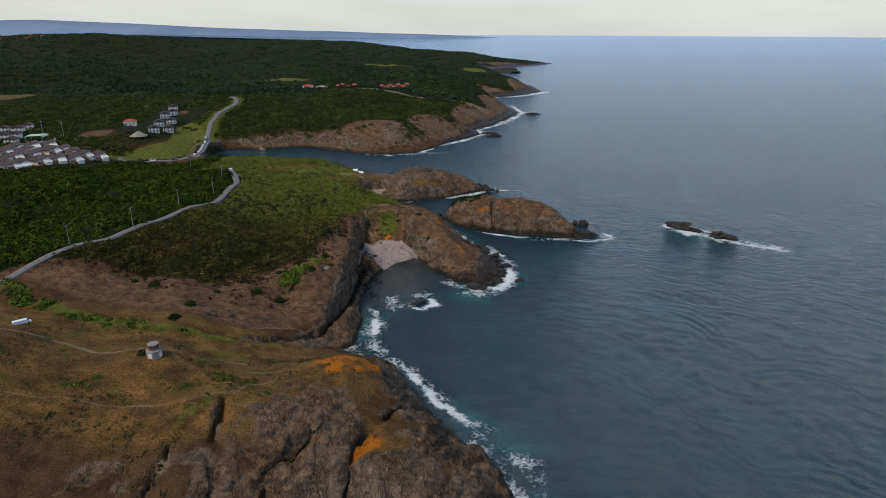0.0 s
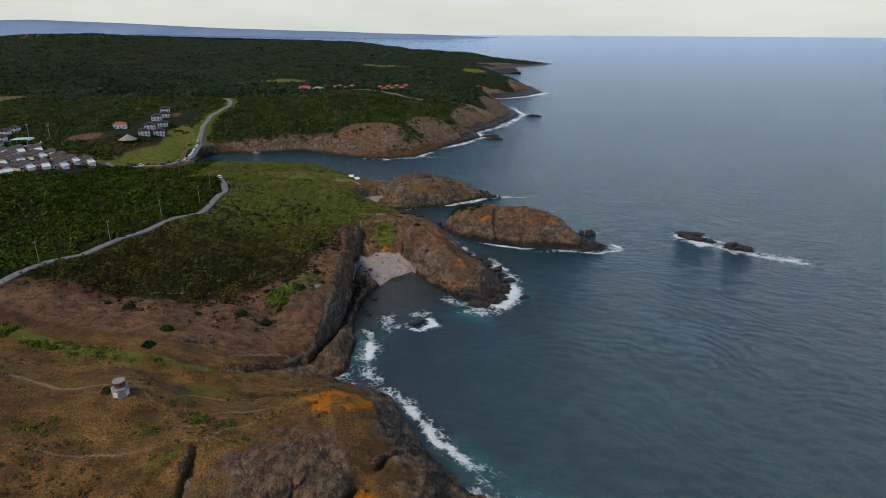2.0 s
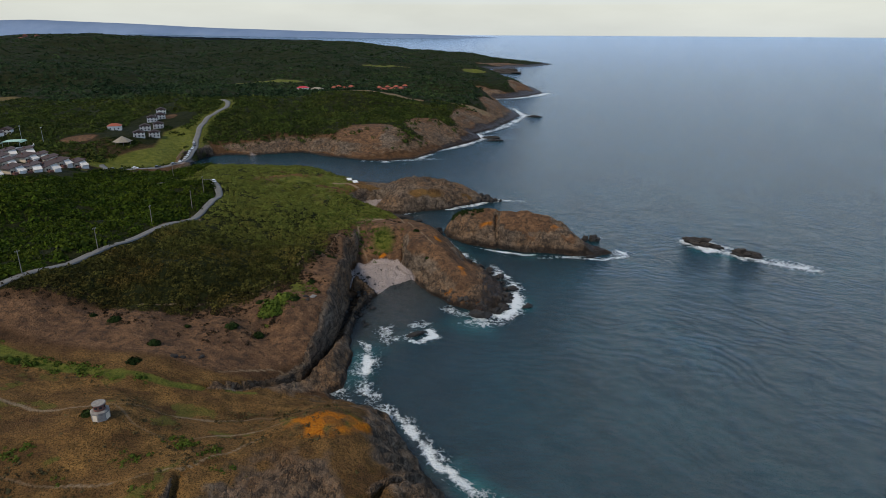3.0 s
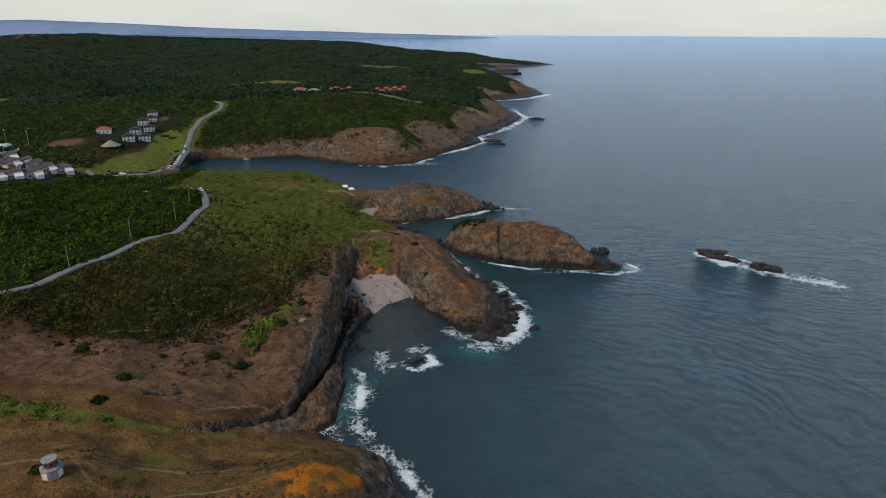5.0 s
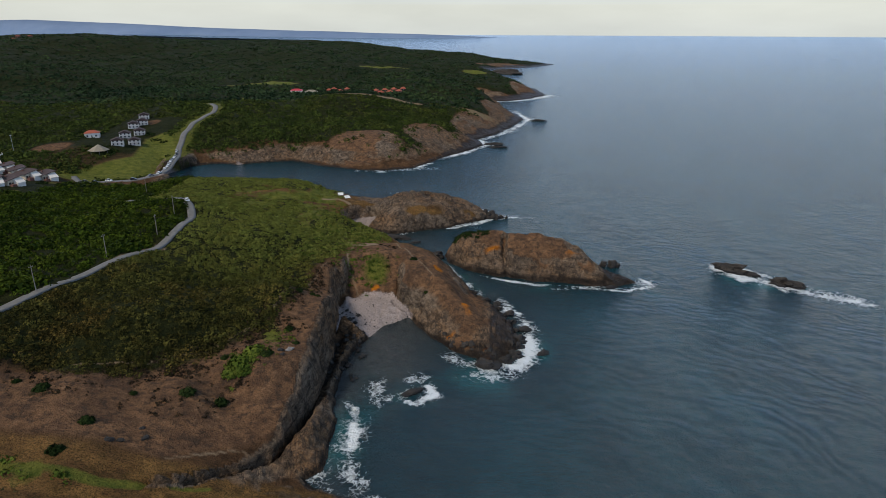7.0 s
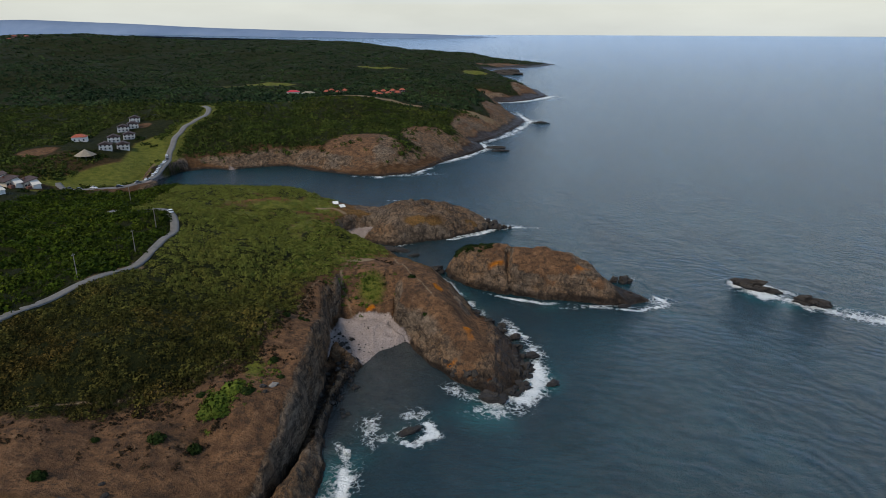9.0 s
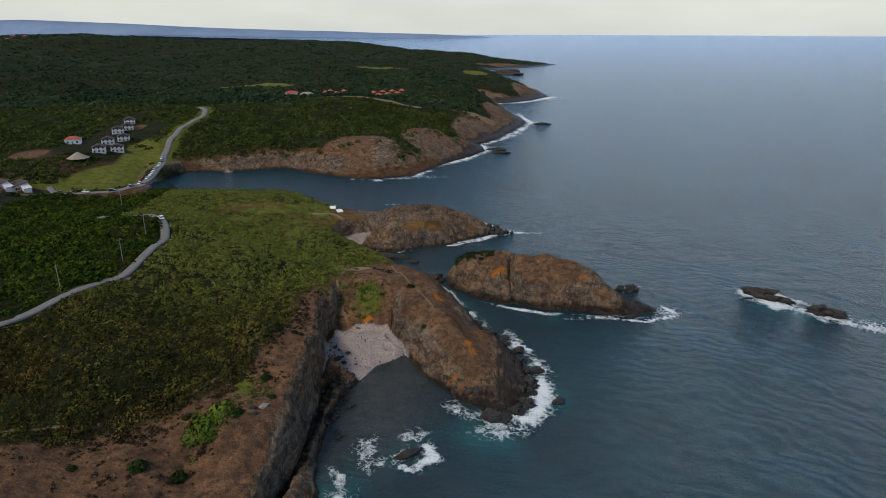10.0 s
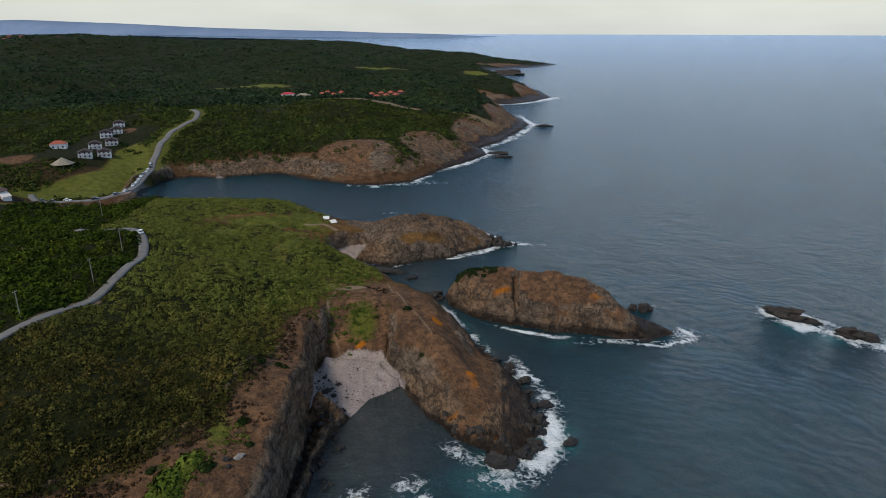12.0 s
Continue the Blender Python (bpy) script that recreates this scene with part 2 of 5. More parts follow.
# level of the ground away from the shore: x, y, height
LEVELS_SLOPE = [(-50, 172, 9), (-42, 180, 5), (-36, 187, 4.5), (-61, 168, 13), (-52, 110, 19), (-62, 96, 12), (-100, 104, 19), (-42, 94, 9), (-130, 95, 18), (-80, 80, 4), (-20, 95, 8)]
LEVELS_NEAR = [(-8, 118, 15), (-26, 149, 18), (-74, 146, 22), (-52, 124, 21.5), (-120, 140, 27), (-82, 177, 17.2), (-97, 198, 19.5),
               (-65, 204, 15), (-56, 206, 8.5), (-43, 190, 6), (-49, 221, 17), (-56, 260, 21), (-47, 290, 15.5), (-41, 277, 11.5), (-40.5, 285, 8.5), (-90, 240, 24),
               (-130, 212, 27), (-127, 247, 26.5), (-119, 347, 26), (-113, 268, 26.5), (-106, 308, 26.4), (-80, 320, 22), (-55, 360, 17), (-42, 245, 15.5), (-40, 230, 13.5), (-40, 212, 9.0), (-40, 255, 15.5), (-24, 345, 8), (-34, 360, 8), (-44, 375, 8), (-20, 330, 11), (-55, 407, 12), (-90, 415, 17),
               (-140, 425, 18), (-6, 284, 15.5), (3, 268, 13), (9, 259, 7.5), (16, 254, 3), (18, 268, 5), (14, 284, 5), (-14, 310, 14), (-30, 318, 15), (-20, 413, 15), (-36, 420, 7), (-4, 414, 9), (14, 413, 5.5), (-42, 408, 8)]
LEVELS_FAR = [(-200, 300, 29), (-330, 300, 30), (-265, 400, 15), (-200, 445, 9), (-230, 490, 4), (-210, 560, 7), (-300, 520, 14),
              (-277, 566, 19), (-214, 575, 11), (-222, 615, 18), (-223, 640, 23), (-217, 664, 26.5), (-225, 703, 30), (-236, 722, 30), (-170, 640, 24), (-110, 600, 20), (-50, 575, 20), (20, 690, 20), (-100, 740, 36), (-300, 800, 32),
              (60, 800, 22), (0, 960, 34), (120, 1100, 22), (-600, 1000, 50), (0, 1400, 36), (-400, 1700, 54), (-1000, 2000, 78),
              (150, 1970, 8), (-43, 2000, 14), (-165, 2200, 28), (-450, 2600, 44), (330, 2130, 4), (-700, 2700, 58), (-1500, 2800, 78), (-600, 3300, 45), (-150, 3000, 12), (-200, -200, 30)]
LEVELS = np.array(LEVELS_NEAR + LEVELS_SLOPE + LEVELS_FAR, float)
# width of the slope at the shore: x, y, width
SHORES = np.array([(5, 130, 13), (-20, 178, 9), (-30, 205, 9), (-36, 240, 7), (-38, 285, 7), (5, 256, 8), (20, 270, 12), (-5, 335, 7),
                   (-10, 385, 5), (0, 440, 8), (-60, 450, 14), (-190, 520, 18), (-150, 565, 13), (-100, 560, 16), (-55, 560, 28), (0, 605, 26), (30, 660, 30), (60, 740, 30), (90, 850, 32), (150, 1150, 48), (200, 1950, 45)], float)


def lattice(ix, iy, seed):
    h = (ix.astype(np.int64) * 374761393 + iy.astype(np.int64) * 668265263 + seed * 974711) & 0xFFFFFFFF
    h = ((h ^ (h >> 13)) * 1274126177) & 0xFFFFFFFF
    return ((h ^ (h >> 16)) & 0xFFFFFF) / float(0xFFFFFF)


def vnoise(x, y, seed=0):
    ix, iy = np.floor(x), np.floor(y)
    fx, fy = x - ix, y - iy
    fx, fy = fx * fx * (3 - 2 * fx), fy * fy * (3 - 2 * fy)
    a, b = lattice(ix, iy, seed), lattice(ix + 1, iy, seed)
    c, d = lattice(ix, iy + 1, seed), lattice(ix + 1, iy + 1, seed)
    return (a + (b - a) * fx) * (1 - fy) + (c + (d - c) * fx) * fy


def fbm(x, y, size, octaves=4, seed=0, gain=0.5):
    """Layered noise from -1 to 1; size: metres of its widest swing."""
    total, amp, norm = 0.0, 1.0, 0.0
    c, s = math.cos(0.6), math.sin(0.6)
    u, v = x / size, y / size
    for o in range(octaves):
        total = total + amp * (2 * vnoise(u, v, seed + o) - 1)
        norm += amp
        amp *= gain
        u, v = (c * u - s * v) * 2.03 + 17.3, (s * u + c * v) * 2.03 - 9.1
    return total / norm


def ridged(x, y, size, octaves=4, seed=0):
    total, amp, norm = 0.0, 1.0, 0.0
    c, s = math.cos(0.5), math.sin(0.5)
    u, v = x / size, y / size
    for o in range(octaves):
        total = total + amp * (1 - np.abs(2 * vnoise(u, v, seed + o) - 1) * 2)
        norm += amp
        amp *= 0.55
        u, v = (c * u - s * v) * 2.1 + 3.3, (s * u + c * v) * 2.1 + 7.7
    return total / norm


def line_distance(x, y, pts):
    """Distance to a polyline, and how far along it (0 to 1) the nearest place is."""
    best, along = np.full(np.shape(x), 1e9), np.zeros(np.shape(x))
    n = len(pts) - 1
    for i in range(n):
        (ax, ay), (bx, by) = pts[i], pts[i + 1]
        dx, dy = bx - ax, by - ay
        t = np.clip(((x - ax) * dx + (y - ay) * dy) / (dx * dx + dy * dy + 1e-9), 0, 1)
        d = np.hypot(x - ax - t * dx, y - ay - t * dy)
        near = d < best
        best, along = np.where(near, d, best), np.where(near, (i + t) / n, along)
    return best, along


def inside(x, y, pts):
    hit = np.zeros(np.shape(x), bool)
    n = len(pts)
    for i in range(n):
        (ax, ay), (bx, by) = pts[i], pts[(i + 1) % n]
        cross = ((ay > y) != (by > y)) & (x < (bx - ax) * (y - ay) / (by - ay + 1e-12) + ax)
        hit ^= cross
    return hit


def smooth(v, a, b):
    t = np.clip((v - a) / (b - a), 0, 1)
    return t * t * (3 - 2 * t)


def patch(x, y, pts, soft):
    """1 well inside the outline, 0 outside it, over a soft edge."""
    d, _ = line_distance(x, y, list(pts) + [pts[0]])
    d = np.where(inside(x, y, pts), d, -d)
    return smooth(d, -soft, soft)


def blot(x, y, cx, cy, rx, ry, turn=0):
    c, s = math.cos(radians(turn)), math.sin(radians(turn))
    u, v = (c * (x - cx) + s * (y - cy)) / rx, (-s * (x - cx) + c * (y - cy)) / ry
    return np.exp(-(u * u + v * v) * 1.2)


def blend(x, y, table, power=3.0):
    num, den = 0.0, 0.0
    for cx, cy, v in table:
        reach = 6.0 + 0.02 * max(cy - 300, 0)
        w = 1.0 / ((x - cx) ** 2 + (y - cy) ** 2 + reach * reach) ** (power / 2)
        num, den = num + w * v, den + w
    return num / den


def coast_depth(x, y):
    """Metres inland from the shoreline; negative at sea."""
    far = np.clip((y - 450) / 600, 0, 1)
    wx = x + (fbm(x, y, 9, 3, 11) * 1.6 + fbm(x, y, 40, 2, 15) * 3 * far)
    wy = y + (fbm(x, y, 9, 3, 12) * 1.6 + fbm(x, y, 40, 2, 16) * 3 * far)
    d, _ = line_distance(wx, wy, [tuple(p) for p in COAST] + [tuple(COAST[0])])
    return np.where(inside(wx, wy, COAST), d, -d)


BEACH = [(-37.5, 264), (-39, 280), (-38.5, 290), (-31, 296), (-20, 295), (-16, 287), (-11, 279), (-13, 274), (-24, 262)]
CLIFF_Y = [180, 192, 200, 212, 228, 250, 270, 285, 300]
CLIFF_X = [-45.5, -41.5, -39.2, -37.4, -37.0, -37.0, -37.6, -39.2, -41]
GULLY = [(-34.5, 258), (-35, 240), (-35.3, 222), (-37.4, 204), (-40, 194), (-47, 184.5), (-56, 176), (-66, 170)]
CLEFTS = [[(-44, 136), (-50, 128), (-48, 118), (-46, 104), (-44, 90)], [(-54, 122), (-57, 111), (-59, 104), (-62, 92)], [(-22, 129), (-28, 121), (-34, 112), (-38, 100)],
          [(-14, 124), (-19, 113), (-22, 100)], [(-8, 138), (-14, 128), (-18, 120)]]
ROAD_NEAR = [(-170, 150), (-150, 178), (-142, 191), (-135, 208), (-126, 232), (-121, 244), (-114, 262), (-108, 280), (-105, 297),
             (-106, 315), (-110, 332), (-116, 345), (-125, 356), (-139, 364), (-160, 376)]
ROAD_FAR = [(-252, 488), (-240, 473), (-222, 463), (-204, 460), (-190, 471), (-190, 494), (-203, 545), (-214, 575), (-221, 612),
            (-223, 640), (-218, 664), (-219, 685), (-225, 703), (-236, 720)]


def lane_level(x, y):
    return blend(x, y, LEVELS)


def height(x, y, depth=None):
    """Height of the ground over the sea."""
    x, y = np.asarray(x, float), np.asarray(y, float)
    d = coast_depth(x, y) if depth is None else depth
    far = np.clip((y - 420) / 800, 0, 1)
    level = blend(x, y, LEVELS) + fbm(x, y, 60, 4, 21) * (1.3 + 4 * far) + fbm(x, y, 260, 3, 25) * 8 * far + 13 * ridged(x * 0.8 + y * 0.35, y * 0.5 - x * 0.2, 330, 2, 27) * smooth(y, 960, 1200) * smooth(y, 2100, 1700) * smooth(x, 120, -60)
    width = blend(x, y, SHORES)
    rise = 1 - np.exp(-(np.maximum(d, 0) / width) ** 1.7)
    h = 0.9 * smooth(d, 0, 1.5) + np.maximum(level - 0.9, 0.5) * rise
    cove = patch(x, y, BEACH, 2.5)
    floor_z = 0.3 + 0.09 * np.maximum(d, 0)
    h = h + (np.minimum(h, floor_z) - h) * cove * (d > 0)
    back = smooth(x, -40.5, -38) * smooth(x, -14, -18) * smooth(y, 288, 293) * smooth(y, 322, 316)
    h = h + (np.minimum(h, 1.6 + 0.75 * np.maximum(y - 294, 0) + 1.2 * fbm(x, y, 6, 3, 75)) - h) * back
    inlet = blot(x, y, -43, 397, 13, 9, 40)
    h = h + (np.minimum(h, 0.4 + 0.10 * d) - h) * smooth(inlet, 0.25, 0.6)
    h = h + 3.4 * blot(x, y, -6, 416, 30, 17) * ridged(x, y * 0.8, 8, 4, 78) * rise
    # the sheer cliff of the cove, and the rock shelf below it
    cx = np.interp(y, CLIFF_Y, CLIFF_X) + 0.9 * fbm(x, y, 6, 3, 72)
    up = np.maximum(cx - x, 0)
    wall = np.maximum(level, 1) * (1 - np.exp(-(up / 1.0) ** 1.2))
    slab = np.minimum(1.9 + 3.0 * smooth(y, 226, 200) + 1.5 * fbm(x, y, 9, 3, 71) + 0.9 * (ridged(x, y, 7, 2, 73) > 0.35), 0.5 + 0.8 * np.maximum(d, 0))
    slab = np.where(y > 262, np.minimum(slab, floor_z), slab)
    zone = smooth(y, 189, 207) * smooth(y, 300, 291) * smooth(x, -22, -26)
    zone = zone * np.where(y > 262, np.maximum(smooth(cx - x, -3, -1), 0.0), 1.0)
    h = h + (np.maximum(wall, slab) - h) * zone
    gd, ga = line_distance(x, y, GULLY)
    h = h - np.minimum(np.maximum(h - 0.4, 0), (9 - 4 * ga)) * smooth(gd, 1.9 + 0.9 * fbm(x, y, 5, 2, 31), 0.6) * smooth(ga, 1.0, 0.8)
    for c in CLEFTS:
        cd, ca = line_distance(x + 2.4 * fbm(x, y, 9, 3, 33), y + 1.5 * fbm(x, y, 6, 2, 34), c)
        h = h - (0.8 + 3.2 * ca) * (0.5 + 0.5 * smooth(fbm(x, y, 9, 2, 35), -0.3, 0.3)) * smooth(cd, 1.3 + 2.8 * ca, 0.0)
    rd, _ = line_distance(x, y, ROAD_NEAR)
    h = h + (lane_level(x, y) - h) * smooth(rd, 8, 4)
    rd, _ = line_distance(x, y, ROAD_FAR)
    h = h + (lane_level(x, y) - h) * smooth(rd, 14, 6)
    return np.where(d > 0, h, np.maximum(-14, 0.35 * d))


def rockiness(x, y, d, steep):
    width = blend(x, y, SHORES)
    near = smooth(d, 1.25 * width, 0.55 * width)
    toe = patch(x, y, [(-50, 90), (-46, 126), (-37, 138), (-22, 143), (-10, 168), (30, 110), (24, 60)], 8)
    toe = np.maximum(toe, 0.9 * patch(x, y, [(-48, 396), (-20, 380), (30, 404), (24, 436), (-20, 446), (-50, 440)], 4))
    toe = np.maximum(toe, 0.85 * patch(x, y, [(-47, 190), (-38, 202), (-32, 224), (-27, 206), (-28, 190), (-16, 178), (-30, 174), (-48, 180)], 3))
    toe = np.maximum(toe, 0.9 * patch(x, y, [(8, 246), (26, 250), (27, 275), (16, 296), (14, 272), (10, 258)], 3))
    return np.clip(np.maximum(smooth(steep, 0.85, 1.5), near * smooth(steep, 0.32, 0.75)) + 0.95 * toe * smooth(fbm(x, y, 14, 4, 41), -0.45, 0.1), 0, 1)


def put_mesh(name, verts, faces, material, flat=False):
    """A mesh object from arrays of corners and of quads or triangles."""
    me = bpy.data.meshes.new(name)
    n, k = faces.shape
    me.vertices.add(len(verts))
    me.vertices.foreach_set("co", np.ascontiguousarray(verts, np.float32).ravel())
    me.loops.add(n * k)
    me.loops.foreach_set("vertex_index", np.ascontiguousarray(faces, np.int32).ravel())
    me.polygons.add(n)
    me.polygons.foreach_set("loop_start", np.arange(0, n * k, k, dtype=np.int32))
    me.polygons.foreach_set("use_smooth", np.full(n, not flat))
    me.update(calc_edges=True)
    me.materials.append(material)
    return new(name, me)


def paint(ob, name, r, g, b):
    a = ob.data.color_attributes.new(name, "FLOAT_COLOR", "POINT")
    c = np.ones((len(ob.data.vertices), 4), np.float32)
    c[:, 0], c[:, 1], c[:, 2] = r, g, b
    a.data.foreach_set("color", c.ravel())


def ring_grid(radii, angles):
    """Points and quads of a fan of rings round the origin; angles from +y to the right, in degrees."""
    r, a = np.meshgrid(radii, np.radians(angles), indexing="ij")
    x, y = r * np.sin(a), r * np.cos(a)
    m, n = r.shape
    i = np.arange(m * n).reshape(m, n)
    f = np.stack([i[:-1, :-1], i[:-1, 1:], i[1:, 1:], i[1:, :-1]], -1).reshape(-1, 4)
    return x.ravel(), y.ravel(), f[:, ::-1], (m, n)


def steps(start, end, rule):
    out = [start]
    while out[-1] < end:
        out.append(out[-1] + rule(out[-1]))
    return np.array(out)


SCRUB = [(-165, 190), (-141, 203), (-116, 208), (-93, 206), (-80, 212), (-70, 219), (-60, 230), (-54, 243), (-50, 258), (-49, 274),
         (-51, 288), (-47, 304), (-40, 318), (-28, 335), (-19, 348), (-30, 364), (-48, 385), (-54, 402), (-60, 420), (-64, 440), (-100, 456), (-150, 455), (-200, 455), (-330, 470), (-500, 330), (-250, 170)]
VALLEY = [(-50, 175), (-60, 172.5), (-70, 171), (-84, 171.5), (-102, 174), (-115, 178), (-130, 183), (-150, 190)]
PATHS = [[(-180, 154), (-120, 155), (-104, 154), (-88, 151), (-78, 150), (-70, 153), (-58, 156), (-40, 160)],
         [(-74, 151), (-66, 145), (-58, 143), (-48, 147), (-36, 151)],
         [(-110, 128), (-90, 130), (-75, 127), (-62, 127), (-50, 130), (-46, 136), (-40, 146)],
         [(-62, 182), (-53, 188), (-47, 191), (-44, 188)],
         [(-46, 300), (-50, 276), (-53, 256), (-58, 240), (-66, 226), (-80, 216), (-96, 210)],
         [(-33, 293), (-37, 302), (-40, 312), (-38, 320), (-42, 330)],
         [(-22, 334), (-16, 318), (-9, 302), (-3, 288)],
         [(-66, 406), (-58, 408), (-52, 404)]]
PATH_WIDTHS = [0.7, 0.4, 0.4, 0.5, 0.6, 0.7, 0.4, 1.6]


# bare rock spurs of the far shore: x, y, radii
SPURS = [(-62, 578, 40, 34), (-8, 622, 34, 34), (42, 712, 44, 62), (72, 820, 36, 70), (90, 1040, 95, 48), (150, 1130, 60, 70), (215, 1960, 150, 60), (130, 1500, 50, 90)]


def spur(x, y):
    s = np.zeros(np.shape(x))
    for cx, cy, rx, ry in SPURS:
        s = np.maximum(s, blot(x, y, cx, cy, rx, ry))
    return smooth(s + 0.22 * fbm(x, y, 34, 4, 173), 0.36, 0.60)


def glade(x, y):
    """Low turf between the bushes of the plateau."""
    g = smooth(fbm(x, y, 24, 4, 171), 0.12, 0.36) * smooth(y, 270, 340)
    g = np.maximum(g, patch(x, y, [(-115, 385), (-66, 352), (-44, 396), (-56, 438), (-115, 456)], 8) * smooth(fbm(x, y, 13, 4, 172), -0.32, 0.12))
    g = np.maximum(g, 0.95 * patch(x, y, [(-45, 304), (-28, 303), (-18, 328), (-26, 352), (-44, 345)], 5))
    return g * (y < 462)


def build_ground():
    radii = np.concatenate([[0.0, 15, 35, 55, 70], steps(80, 480, lambda r: 0.62 + 0.0012 * r), steps(482, 4300, lambda r: 0.0026 * r + max(r - 1500, 0) * 0.004)])
    angles = np.concatenate([np.arange(-180, -52, 8.0), np.arange(-48, 16.0, 0.135), np.arange(16, 30, 0.8), np.arange(30, 181, 10.0)])
    x, y, f, shape = ring_grid(radii, angles)
    d = coast_depth(x, y)
    z = height(x, y, d)
    zz, step = z.reshape(shape), 1.2
    inland = d > -3
    gx, gy = np.zeros_like(z), np.zeros_like(z)
    ix = np.where(inland)[0]
    gx[ix] = (height(x[ix] + step, y[ix]) - z[ix]) / step
    gy[ix] = (height(x[ix], y[ix] + step) - z[ix]) / step
    steep = np.hypot(gx, gy)
    rock = rockiness(x, y, d, steep) * (d > -1)
    # rock breaks up into ledges and blocks
    near = np.clip(1 - (np.hypot(x, y) - 900) / 900, 0.0, 1)
    size = 1 + np.clip((y - 420) / 180, 0, 4)
    rough = ridged(x, y * 0.7, 13, 4, 51) * 1.15 + ridged(x * 0.8 + y * 0.5, y * 0.3 - x * 0.6, 3.4, 3, 55) * 0.8
    lean = radians(35)
    u, v = x * math.cos(lean) - y * math.sin(lean), x * math.sin(lean) + y * math.cos(lean)
    slabs = ridged(u, v * 0.22, 3.2, 3, 57) * 1.3 + ridged(u, v * 0.3, 9.0, 3, 58) * 1.9
    here = smooth(y, 178, 150)
    rough = rough * (1 - 0.5 * here) + slabs * here
    out = rock * rough * near * smooth(d, -1, 3) * (0.65 + 0.35 * size)
    ln = np.sqrt(1 + gx * gx + gy * gy)
    vx, vy = x - gx / ln * out, y - gy / ln * out
    vz = z + out / ln
    vz = vz + (1 - rock) * (d > 1) * (fbm(x, y, 5, 4, 61, 0.6) * 0.5 + 0.5 * ridged(x, y, 6, 4, 63) * 2.0 * smooth(x, -32, -20) * smooth(y, 235, 250)) * np.clip(2 - y / 400, 0.3, 1)
    lane_d, _ = line_distance(x, y, ROAD_FAR)
    far_wood = smooth(y, 560, 700) * (d > 25) * smooth(lane_d, 8, 22)
    vz = vz + far_wood * (ridged(x, y, 16, 2, 66) * 1.2 + 1.5) * np.clip((np.hypot(x, y) - 600) / 700, 0, 1)
    f = f[(d[f] > -14).any(1)]
    ob = put_mesh("ground", np.stack([vx, vy, vz], 1), f, M_GROUND)

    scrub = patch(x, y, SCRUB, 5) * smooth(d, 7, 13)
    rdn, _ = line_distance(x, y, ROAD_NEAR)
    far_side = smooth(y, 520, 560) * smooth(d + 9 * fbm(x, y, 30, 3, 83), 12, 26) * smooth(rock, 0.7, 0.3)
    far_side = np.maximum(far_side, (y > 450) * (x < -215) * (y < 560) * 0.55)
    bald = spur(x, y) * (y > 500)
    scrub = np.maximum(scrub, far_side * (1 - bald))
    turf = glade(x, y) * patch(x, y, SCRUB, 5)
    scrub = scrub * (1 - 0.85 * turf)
    green = blot(x, y, -27, 304, 6, 7) * (d > 8) + blot(x, y, -52, 236, 3.5, 8, 20) + 0.8 * blot(x, y, 14, 336, 3, 2)
    vd, va = line_distance(x, y, VALLEY)
    meadow = 0.8 * smooth(vd, 1.2 + 3.2 * va, 0.4 + 1.4 * va) * smooth(fbm(x, y, 8, 3, 82), -0.5, 0.0) + green + 0.9 * turf * smooth(fbm(x, y, 11, 3, 84), -0.6, 0.0) + 0.6 * smooth(lane_d, 16, 8) * (y > 480)
    meadow = meadow + 0.55 * (smooth(fbm(x, y, 7, 4, 81), 0.30, 0.5) * smooth(y, 190, 160) * smooth(y, 100, 120) * (rock < 0.5))
    lawn = patch(x, y, [(-262, 492), (-240, 480), (-200, 472), (-196, 500), (-214, 560), (-236, 610), (-246, 590), (-235, 540)], 5)
    meadow = np.clip(meadow + lawn, 0, 1)
    scrub = scrub * (1 - lawn)
    clearing = np.zeros_like(x)
    for cx, cy, rx, ry in ((-298, 548, 16, 11), (-262, 640, 8, 10), (-110, 1250, 50, 22), (-260, 1000, 60, 22), (60, 1290, 30, 20), (-520, 760, 60, 26), (-130, 752, 60, 7), (-60, 748, 50, 8), (40, 760, 40, 10)):
        clearing = np.maximum(clearing, blot(x, y, cx, cy, rx, ry))
    clearing = smooth(clearing + 0.25 * fbm(x, y, 14, 3, 87), 0.25, 0.6)
    scrub = scrub * (1 - 0.9 * clearing)
    meadow = np.clip(meadow + clearing * (y > 700) * (0.45 + 0.5 * (y > 900)), 0, 1)
    bare = patch(x, y, [(-150, 196), (-92, 208), (-56, 250), (-44, 300), (-24, 340), (12, 300), (24, 262), (4, 250), (-16, 276), (-34, 262), (-38, 200), (-62, 182), (-100, 184)], 5)
    bare = np.maximum(np.maximum(bare, clearing * 0.6 * (y < 780)), 0.85 * bald)
    rock = np.maximum(rock, 0.75 * bald * smooth(fbm(x, y, 22, 4, 45), -0.15, 0.25))
    grass = smooth(y, 190, 174) * smooth(y + 8 * fbm(x, y, 16, 3, 99), 106, 126) + 0.6 * smooth(y, 300, 330) * (y < 420)
    sand = patch(x, y, BEACH, 2) * (d > -1) * (z < 3.5)
    sand = np.maximum(sand, smooth(blot(x, y, -43, 396, 12, 8, 40), 0.3, 0.5) * (z < 2.5))
    sand = np.maximum(sand, smooth(d, 16, 6) * smooth(y, 478, 492) * smooth(y, 578, 570) * (x < -112) * (z < 2.0) * smooth(fbm(x, y, 26, 2, 98), -0.15, 0.15))
    sand = np.maximum(sand, 0.8 * blot(x, y, -196, 478, 16, 10))
